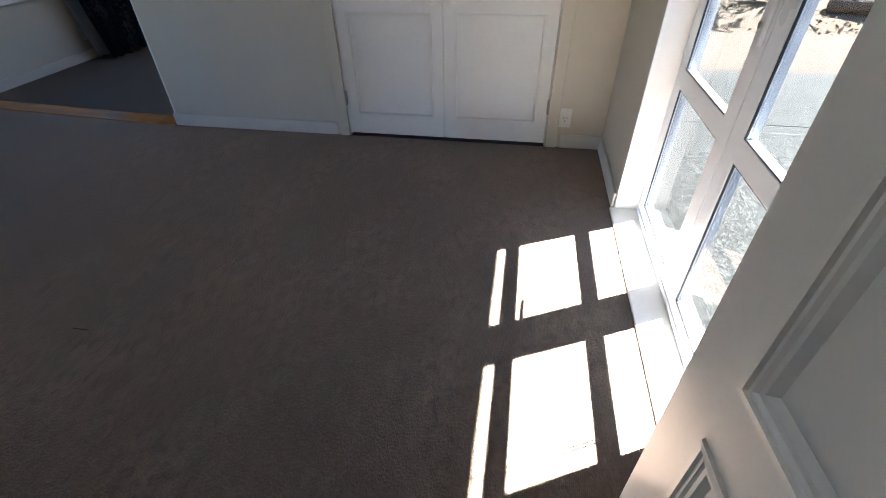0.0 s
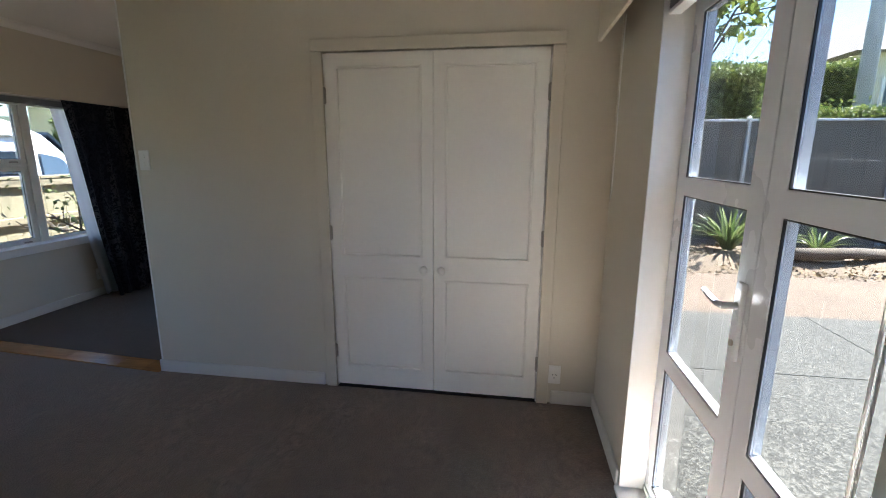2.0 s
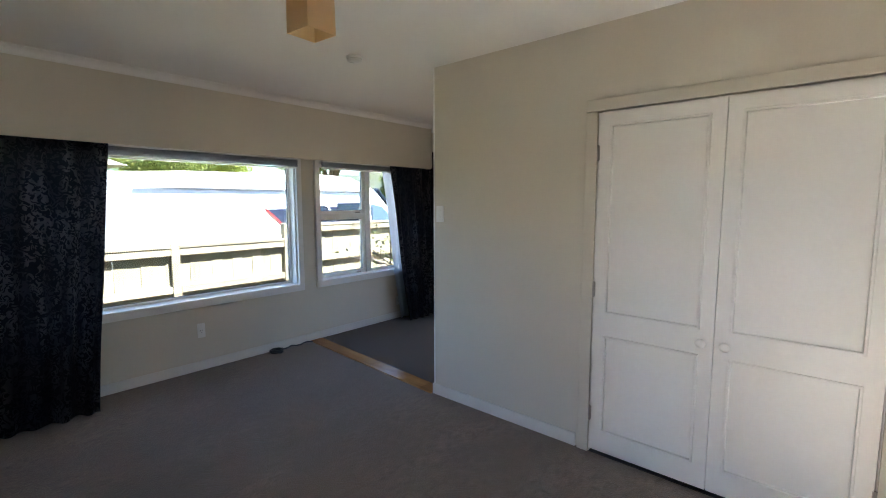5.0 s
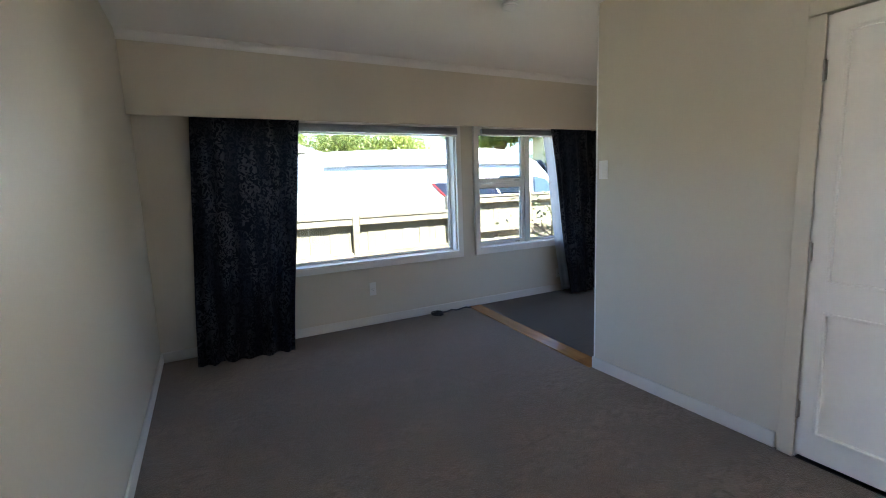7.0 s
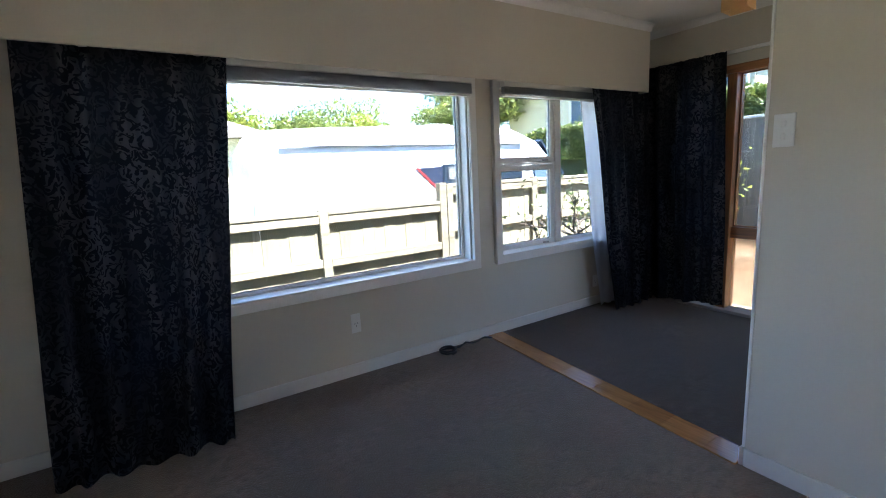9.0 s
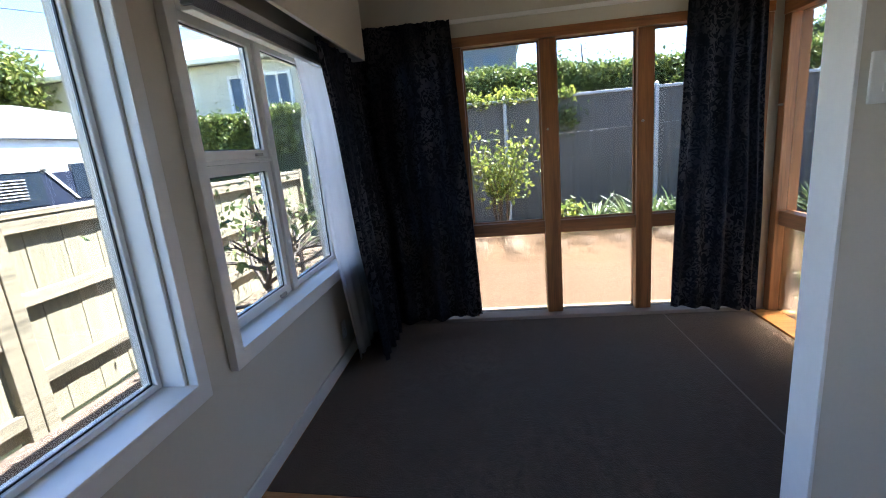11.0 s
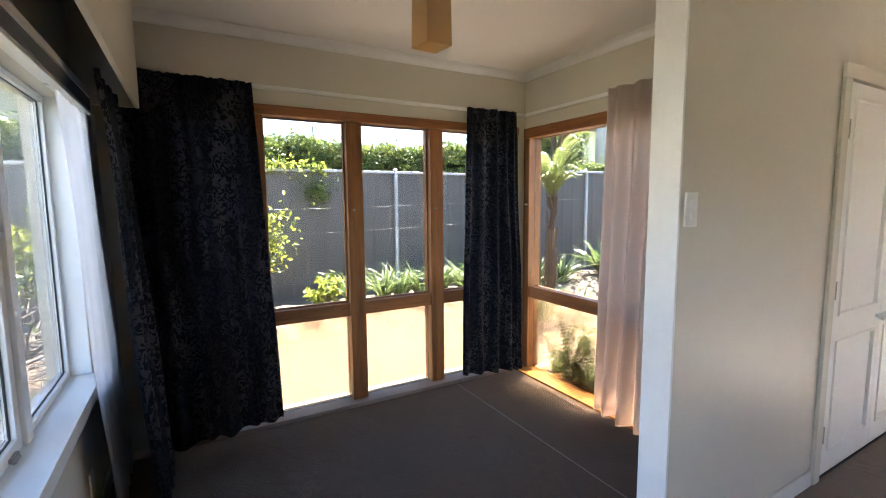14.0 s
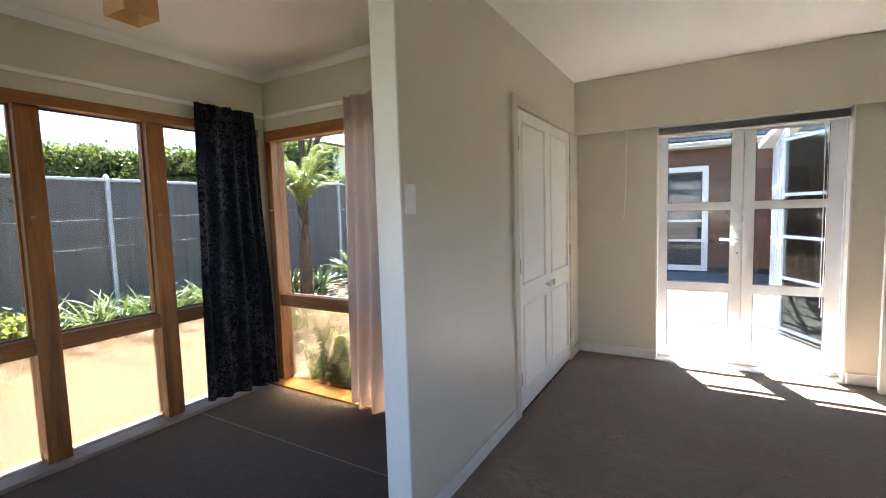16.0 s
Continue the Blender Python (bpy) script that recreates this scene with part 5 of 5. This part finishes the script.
def frond(bm, base, a, length, rise, w):
    """A fern frond: a midrib with rows of leaflets."""
    d = Vector((math.cos(a), math.sin(a), 0))
    s = Vector((-d.y, d.x, 0))
    P = lambda t: Vector(base) + d * length * t + Vector((0, 0, length * (rise * t - (rise * 0.62 + 0.12) * t * t)))
    n = 34
    tube(bm, [P(k / 6) for k in range(7)], 0.006, 4, 0.3)
    for k in range(2, n):
        t = k / n
        p, q = P(t), P(t + 0.02)
        ww = w * math.sin(math.pi * min(1, t * 0.9 + 0.12)) + 0.01
        for sg in (-1, 1):
            e = p + s * sg * ww + (q - p) * 1.2 - Vector((0, 0, ww * 0.25))
            bm.faces.new([bm.verts.new(v) for v in (p, q + (q - p) * 0.35, e)])


def tree_fern(x, y, z0, h):
    ob = thing("tree_fern", None, None, "tree fern with shaggy brown trunk and yellow-green fronds", "tree fern")
    bm = bmesh.new()
    tube(bm, [(x, y, z0 - 0.1), (x + 0.02, y, z0 + h * 0.35), (x - 0.01, y, z0 + h * 0.7), (x, y, z0 + h)], 0.095, 12, 0.62)
    rnd = random.Random(5)
    for k in range(150):
        a, z = rnd.uniform(0, 6.28), z0 + h * rnd.uniform(0.02, 1.0)
        p = Vector((x + (0.085 - 0.03 * (z - z0) / h) * math.cos(a), y + (0.085 - 0.03 * (z - z0) / h) * math.sin(a), z))
        tube(bm, [p, p + Vector((0.03 * math.cos(a), 0.03 * math.sin(a), 0.10))], 0.014, 4, 0.3)
    part("trunk", bm, BARK, ob)
    bm = bmesh.new()
    for k in range(60):
        a = k * 2.399
        frond(bm, (x, y, z0 + h - 0.02), a, rnd.uniform(0.28, 0.56), 1.9 + 2.2 * (k % 4) / 3, 0.062)
    part("fronds", bm, FERN_L, ob)
    return ob


tree_fern(3.1, 3.9, -0.25, 1.75)
fern = thing("fern", None, None, "green sword fern close against the obscure pane", "fern")
bm = bmesh.new()
rnd5 = random.Random(8)
for k in range(76):
    aim = (math.pi / 2 - rnd5.uniform(0, 0.25)) * (1 if k % 2 else -1)
    frond(bm, (1.142 + 0.0014 * k, 1.50 + rnd5.uniform(-0.42, 0.30), -0.12), aim, rnd5.uniform(0.08, 0.26), rnd5.uniform(2.2, 7.0), 0.046)
part("fronds", bm, STRAP_L, fern)
part("root_ball", lathe(bmesh.new(), [(0.16, -0.30), (0.18, -0.2), (0.13, -0.02), (0.04, 0.05)], pose(1.34, 1.34, 0), 10), BARK, fern)


def stone(name, x, y, z, r, seed, label, flat=0.6):
    bm = bmesh.new()
    bmesh.ops.create_icosphere(bm, subdivisions=2, radius=r)
    for v in bm.verts:
        v.co *= 1 + 0.3 * noise.noise(v.co / r * 1.1 + Vector((seed, seed, 0)))
        v.co.z *= flat
    bmesh.ops.translate(bm, verts=bm.verts, vec=(x, y, z))
    return thing(name, bm, STONE, label, "stone", "edging stones", smooth=True)


for k in range(12):
    stone("stone", -2.6 + k * 0.5 + rp.uniform(-0.1, 0.1), 4.98 + rp.uniform(-0.06, 0.06), -0.11, rp.uniform(0.09, 0.18), k, "rough grey-brown edging stone of the garden bed")
rl = np.random.default_rng(41)
lit = np.stack([rl.uniform(2.2, 10.5, 3800), rl.uniform(4.3, 6.2, 3800), np.zeros(3800)], 1)
lit[:, 2] = -0.10 + 0.02 * rl.normal(size=3800) - 0.22 * np.clip((5.0 - lit[:, 1]) / 0.7, 0, 1)
leaves("leaf_litter", lit, 0.07, STRAW, None, 41, 0.0, "scattered dry brown leaf litter on the soil", "leaf litter", "stuff")
bm = tube(bmesh.new(), [(6.4, 5.0, -0.02), (6.9, 4.85, 0.02), (7.5, 4.95, 0.03), (8.1, 5.1, 0.0)], 0.10, 12, 0.8)
thing("log", bm, DEADWOOD, "pale weathered log edging the bed", "log", smooth=True)
thing("stepping_slab", boxes((6.75, 7.35, 4.9, 5.15, -0.2, -0.03), bevel=0.02), STONE, "pale flat stone slab in the bed", "stone")

# dead shrub, branch pile and straw in the north-west bed
def dead_shrub(x, y, z, h, seed, label):
    rnd = random.Random(seed)
    bm = bmesh.new()
    tube(bm, [(x, y, z), (x + 0.03, y, z + h * 0.3), (x + 0.01, y + 0.02, z + h * 0.62)], 0.04, 7, 0.7)
    def grow(p, d, l, r, depth):
        q = p + d * l
        tube(bm, [p, p.lerp(q, 0.5) + Vector((rnd.uniform(-0.1, 0.1) * l, rnd.uniform(-0.1, 0.1) * l, 0.04 * l)), q], r, 5, 0.6)
        if depth:
            for _ in range(3):
                grow(p.lerp(q, rnd.uniform(0.5, 1)), (d + Vector((rnd.uniform(-1, 1), rnd.uniform(-1, 1), rnd.uniform(-0.5, 0.7)))).normalized(), l * 0.62, r * 0.6, depth - 1)
    for k in range(6):
        a = k * 1.05 + rnd.uniform(-0.3, 0.3)
        grow(Vector((x, y, z + h * rnd.uniform(0.25, 0.6))), Vector((math.cos(a), math.sin(a), rnd.uniform(0.2, 0.9))).normalized(), h * 0.42, 0.02, 2)
    ob = thing("shrub", None, None, label, "shrub")
    part("branches", bm, DEADWOOD, ob)
    g = np.random.default_rng(seed)
    leaves("leaf_clusters", g.normal(size=(220, 3)) * (0.42, 0.42, 0.2) + (x, y, z + h * 0.85), 0.075, STRAP_L, ob, seed)
    return ob


dead_shrub(-2.9, 2.35, -0.3, 1.35, 3, "gnarled half-bare shrub outside the sash window")
dead_shrub(-3.1, 3.5, -0.3, 1.15, 6, "gnarled bare shrub by the paling fence")
rg = np.random.default_rng(23)
bm = bmesh.new()
rs = random.Random(9)
for k in range(120):
    p = Vector((-2.55 + rs.gauss(0, 0.4), 4.3 + rs.gauss(0, 0.35), -0.22 + abs(rs.gauss(0, 0.22))))
    d = Vector((rs.gauss(0, 1), rs.gauss(0, 1), rs.gauss(0, 0.3))).normalized()
    tube(bm, [p - d * 0.25, p + Vector((0, 0, 0.03)), p + d * 0.25], 0.008, 4, 0.5)
thing("branch_pile", bm, DEADWOOD, "heap of dry grey prunings on the bed", "branches", kind="stuff")
bm = bmesh.new()
for k in range(900):
    p = Vector((rs.uniform(-3.8, -2.1), rs.uniform(1.9, 5.2), -0.24 + abs(rs.gauss(0, 0.05))))
    a = rs.uniform(0, 6.28)
    d = Vector((math.cos(a), math.sin(a), rs.uniform(-0.1, 0.3))) * rs.uniform(0.08, 0.2)
    s = Vector((-d.y, d.x, 0)).normalized() * 0.006
    bm.faces.new([bm.verts.new(v) for v in (p - s, p + s, p + d + s * 0.4, p + d - s * 0.4)])
thing("straw", bm, STRAW, "loose dry straw mulch over the bed", "straw", kind="stuff")


# ---- neighbouring houses ----
def board_wall(parent, axis, p, u0, u1, z0, z1, material, holes, step=0.15):
    """Lapped weatherboards as pieces; boards stop at the openings."""
    z = z0
    while z < z1 - 0.02:
        segs = [(u0, u1)]
        for a, b, c, d in holes:
            if c < z + step * 0.5 < d:
                segs = [t for s0, s1 in segs for t in ((s0, min(s1, a)), (max(s0, b), s1)) if t[1] - t[0] > 0.02]
        for a, b in segs:
            bm = bmesh.new()
            sg = -1
            prof = [(0, z), (sg * 0.028, z), (sg * 0.010, min(z + step + 0.012, z1)), (0, min(z + step + 0.012, z1))]
            A = [bm.verts.new((p + d, a, h) if axis == "x" else (a, p + d, h)) for d, h in prof]
            B = [bm.verts.new((p + d, b, h) if axis == "x" else (b, p + d, h)) for d, h in prof]
            bm.faces.new(A); bm.faces.new(B[::-1])
            for i in range(4):
                k = (i + 1) % 4
                bm.faces.new((A[i], A[k], B[k], B[i]))
            part("board", bm, material, parent)
        z += step


def far_window(parent, axis, p, u0, u1, z0, z1, bars_u, bars_z, glass, w=0.07):
    win = None
    bm = bmesh.new()
    q = lambda a, b, c, d, d0, d1: box(bm, p + d0, p + d1, a, b, c, d) if axis == "x" else box(bm, a, b, p + d0, p + d1, c, d)
    q(u0 - w, u0, z0 - w, z1 + w, -0.06, 0.02); q(u1, u1 + w, z0 - w, z1 + w, -0.06, 0.02)
    q(u0, u1, z0 - w, z0, -0.06, 0.02); q(u0, u1, z1, z1 + w, -0.06, 0.02)
    for u in bars_u:
        q(u - 0.03, u + 0.03, z0, z1, -0.05, 0.02)
    for z in bars_z:
        q(u0, u1, z - 0.025, z + 0.025, -0.045, 0.02)
    win = part("window", bm, TRIM, parent, "white window frame")
    part("pane", boxes((p - 0.004, p + 0.004, u0, u1, z0, z1) if axis == "x" else (u0, u1, p - 0.004, p + 0.004, z0, z1)), glass, win, "dark reflecting glass")


bh = thing("brown_house", None, None, "brown weatherboard house with a white-framed window across the patio", "house")
XB = 10.3
holes = [(-0.98, 0.75, -0.05, 2.1)]
board_wall(bh, "x", XB, -6.0, 3.2, -0.05, 2.60, BROWNB, holes, 0.14)
part("wall", boxes((XB + 0.06, XB + 0.2, -6.0, 3.2, -0.25, 2.71)), BROWNB, bh)
far_window(bh, "x", XB, -0.97, 0.75, -0.02, 2.1, [], [0.55, 1.0], DARKGLASS, 0.12)
part("base", boxes((XB - 0.04, XB + 0.05, -6.0, 3.2, -0.25, -0.05), bevel=0.01), CONC, bh, "concrete base")
part("eave", boxes((XB - 0.45, XB + 0.3, -6.3, 3.4, 2.61, 2.70), bevel=0.01), TRIM, bh, "white painted eave and gutter")
bm = bmesh.new()
v = [bm.verts.new(p) for p in ((XB - 0.5, -6.4, 2.72), (XB - 0.5, 3.5, 2.72), (XB + 5, 3.5, 4.45), (XB + 5, -6.4, 4.45), (XB - 0.5, -6.4, 2.78), (XB - 0.5, 3.5, 2.78), (XB + 5, 3.5, 4.51), (XB + 5, -6.4, 4.51))]
for f in ((0, 1, 2, 3), (7, 6, 5, 4), (0, 4, 5, 1), (1, 5, 6, 2), (2, 6, 7, 3), (3, 7, 4, 0)):
    bm.faces.new([v[i] for i in f])
part("roof", bm, ROOFM, bh)
# Slab whose colour paints the shadowed ground in front of the house.
part("ground_shade", boxes((9.25, XB - 0.05, -6.0, 3.2, -0.25, -0.17), bevel=0.01), TILEG, bh, "grey-blue slab coloured as the shaded ground by the wall")
part("verandah_roof", boxes((9.5, XB - 0.46, -6.0, 3.2, 2.71, 2.77)), TILEG, bh)

# white glazed porch of the same house as the room, with an open door
porch = thing("glazed_porch", None, None, "white timber glazed porch with small panes and an open door", "porch")
def lattice(parent, a, b, z0, z1, cols, rows, name, post=0.05, bar=0.032):
    """A glazed screen from plan point a to b."""
    A, B = Vector((*a, 0)), Vector((*b, 0))
    L = (B - A).length
    m = Matrix.Translation(A) @ Matrix.Rotation(math.atan2(B.y - A.y, B.x - A.x), 4, "Z")
    bm = bmesh.new()
    for i in range(cols + 1):
        u = L * i / cols
        box(bm, max(0, u - post / 2), min(L, u + post / 2), -0.022, 0.022, z0, z1)
    for z in (z0 + 0.05, *rows, z1 - 0.05):
        for i in range(cols):
            box(bm, L * i / cols + post / 2, L * (i + 1) / cols - post / 2, -0.02, 0.02, z - bar, z + bar)
    bmesh.ops.transform(bm, matrix=m, verts=bm.verts)
    s = part(name, bm, ALU, parent)
    bm = boxes((0.02, L - 0.02, -0.003, 0.003, z0 + 0.02, z1 - 0.02))
    bmesh.ops.transform(bm, matrix=m, verts=bm.verts)
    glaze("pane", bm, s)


lattice(porch, (4.45, -2.30), (5.35, -1.85), -0.22, 2.15, 1, (0.45, 0.95, 1.45), "open_door", 0.055, 0.018)
lattice(porch, (5.45, -1.88), (8.2, -2.05), -0.22, 2.3, 4, (0.75, 1.6), "glazed_wall", 0.085, 0.03)
part("roof", boxes((5.4, 8.3, -4.6, -2.75, 2.31, 2.40), bevel=0.01), TRIM, porch)
part("wall_plate", boxes((5.35, 8.3, -2.10, -1.82, 2.302, 2.39), bevel=0.01), TRIM, porch, "white beam over the glazed wall")
part("back_wall", boxes((5.4, 8.3, -4.6, -4.5, -0.25, 2.3)), BROWNB, porch)
part("inner_wall", boxes((8.2, 8.3, -4.5, -2.1, -0.25, 2.3)), BROWNB, porch)
part("floor", boxes((5.45, 8.2, -4.5, -2.1, -0.249, -0.2)), CONC, porch)
wing = wall("wall_wing", "y", -5.4, -5.28, 3.06, 5.4, -0.3, H, [], BROWNB, "brown weatherboard wing of the house")
chair = thing("garden_chair", None, None, "white metal garden chair with an oval back on the patio", "chair")
cx, cy = 5.75, -2.75
bm = bmesh.new()
tube(bm, [(cx, cy + 0.2 * math.cos(t * 0.524), 0.45 + 0.17 * math.sin(t * 0.524)) for t in range(13)], 0.012, 6)
part("back_ring", bm, TRIM, chair)
part("back_panel", lathe(bmesh.new(), [(0.16, -0.004), (0.16, 0.004)], pose(cx, cy, 0.45, 0, 90, 0), 20), TRIM, chair)
part("seat", lathe(bmesh.new(), [(0.19, 0.19), (0.2, 0.2), (0.2, 0.215), (0.18, 0.222)], pose(cx + 0.2, cy, 0), 18), TRIM, chair, "", True)
for sx, sy in ((0.05, -0.15), (0.05, 0.15), (0.35, -0.15), (0.35, 0.15)):
    part("leg", rod(bmesh.new(), (cx + sx, cy + sy, 0.2), (cx + sx * 1.15 - 0.02, cy + sy * 1.25, -0.199), 0.011, 7), TRIM, chair)

ch = thing("cream_house", None, None, "cream weatherboard neighbour house with pale blue windows", "house")
board_wall(ch, "y", 11.0, -14.0, -4.75, 0.2, 4.0, CREAM, [], 0.18)
part("wall", boxes((-14.0, -4.75, 11.06, 17.0, -0.3, 4.05)), CREAM, ch)
for a, b in ((-7.75, -7.05), (-6.75, -6.1), (-10.6, -9.4), (-5.7, -5.2)):
    far_window(ch, "y", 10.96, a, b, 2.75, 3.6, [(a + b) / 2], [], BLUEWIN, 0.08)
part("gutter", boxes((-14.2, -4.5, 10.55, 10.72, 4.0, 4.14), bevel=0.02), TRIM, ch, "white gutter")
part("downpipe", rod(bmesh.new(), (-4.85, 10.85, -0.3), (-4.85, 10.85, 4.0), 0.04, 10), TRIM, ch)
bm = bmesh.new()
v = [bm.verts.new(p) for p in ((-14.3, 10.6, 4.1), (-4.4, 10.6, 4.1), (-4.4, 14, 5.5), (-14.3, 14, 5.5), (-4.4, 17.4, 4.1), (-14.3, 17.4, 4.1))]
for f in ((0, 1, 2, 3), (3, 2, 4, 5), (0, 3, 5), (1, 4, 2), (0, 5, 4, 1)):
    bm.faces.new([v[i] for i in f])
part("roof", bm, STEELRAIL, ch, "pale iron roof")

shed = thing("garage", None, None, "slate-blue garage roofline beyond the hedge", "garage")
part("wall", boxes((-5.0, 0.1, 14.0, 18.0, -0.3, 4.3)), TILEG, shed)
part("fascia", boxes((-5.1, 0.25, 13.8, 18.1, 4.31, 4.55), bevel=0.02), TILEG, shed)
for x in (-2.3, -1.5, -0.7):
    part("window", boxes((x - 0.25, x + 0.25, 13.97, 13.999, 3.0, 4.0), bevel=0.01), BLUEWIN, shed)

nh = thing("white_house", None, None, "white weatherboard house with a tiled roof beyond the hedge", "house")
part("wall", boxes((12.9, 20.0, 14.0, 20.0, -0.3, 4.6)), CREAM, nh)
bm = bmesh.new()
v = [bm.verts.new(p) for p in ((12.4, 13.5, 4.6), (20.5, 13.5, 4.6), (20.5, 20.5, 4.6), (12.4, 20.5, 4.6), (15, 17, 6.4), (18, 17, 6.4))]
for f in ((0, 1, 5, 4), (1, 2, 5), (2, 3, 4, 5), (3, 0, 4), (3, 2, 1, 0)):
    bm.faces.new([v[i] for i in f])
part("roof", bm, ROOFM, nh)
far_window(nh, "y", 13.98, 13.6, 14.4, 2.6, 3.8, [14.0], [], BLUEWIN, 0.08)
th = thing("tiled_house", None, None, "house with a grey tiled roof behind the campervan", "house")
part("wall", boxes((-22.0, -14.0, -9.0, 1.0, -0.3, 2.6)), CREAM, th)
bm = bmesh.new()
v = [bm.verts.new(p) for p in ((-22.5, -9.5, 2.6), (-13.5, -9.5, 2.6), (-13.5, 1.5, 2.6), (-22.5, 1.5, 2.6), (-18, -6, 4.4), (-18, -2, 4.4))]
for f in ((0, 1, 4), (1, 2, 5, 4), (2, 3, 5), (3, 0, 4, 5), (3, 2, 1, 0)):
    bm.faces.new([v[i] for i in f])
part("roof", bm, ROOFM, th)

pole = thing("power_pole", None, None, "tall grey power pole with crossarm and wires", "power pole")
part("pole", rod(bmesh.new(), (9.85, 9.0, -0.4), (9.85, 9.0, 9.0), 0.17, 14, 0.13), POLEM, pole, "", True)
part("crossarm", boxes((8.8, 10.9, 8.93, 9.05, 8.2, 8.32), bevel=0.01), POLEM, pole)
for x in (8.9, 10.1, 10.8):
    part("wire", tube(bmesh.new(), [(x, 9.0, 8.4), (x + 5, 25, 7.6), (x + 12, 45, 8.4)], 0.012, 4), BLACKP, pole)
wire2 = thing("overhead_wires", None, None, "thin dark overhead power wires", "wires")
for k, z in enumerate((6.9, 7.3, 7.6, 5.7)):
    part("wire", tube(bmesh.new(), [(-30, -4 + k * 0.3, z + 1.2), (-20, 8, z), (-12, 18, z - 0.1), (4, 40, z + 1.0)], 0.014, 4), BLACKP, wire2)
bm = bmesh.new()
prev = None
for k in range(49):
    a = 2 * math.pi * k / 48
    h = 9 + 6 * (0.5 + 0.5 * noise.noise(Vector((math.cos(a) * 2, math.sin(a) * 2, 0.3)))) + 3 * noise.noise(Vector((math.cos(a) * 9, math.sin(a) * 9, 2)))
    cur = (bm.verts.new((150 * math.cos(a), 150 * math.sin(a), -1)), bm.verts.new((158 * math.cos(a), 158 * math.sin(a), h)))
    if prev:
        bm.faces.new((prev[0], cur[0], cur[1], prev[1]))
    prev = cur
thing("backdrop", bm, HILL, "low bush-covered hills on the horizon", "hills", kind="structure", smooth=True)
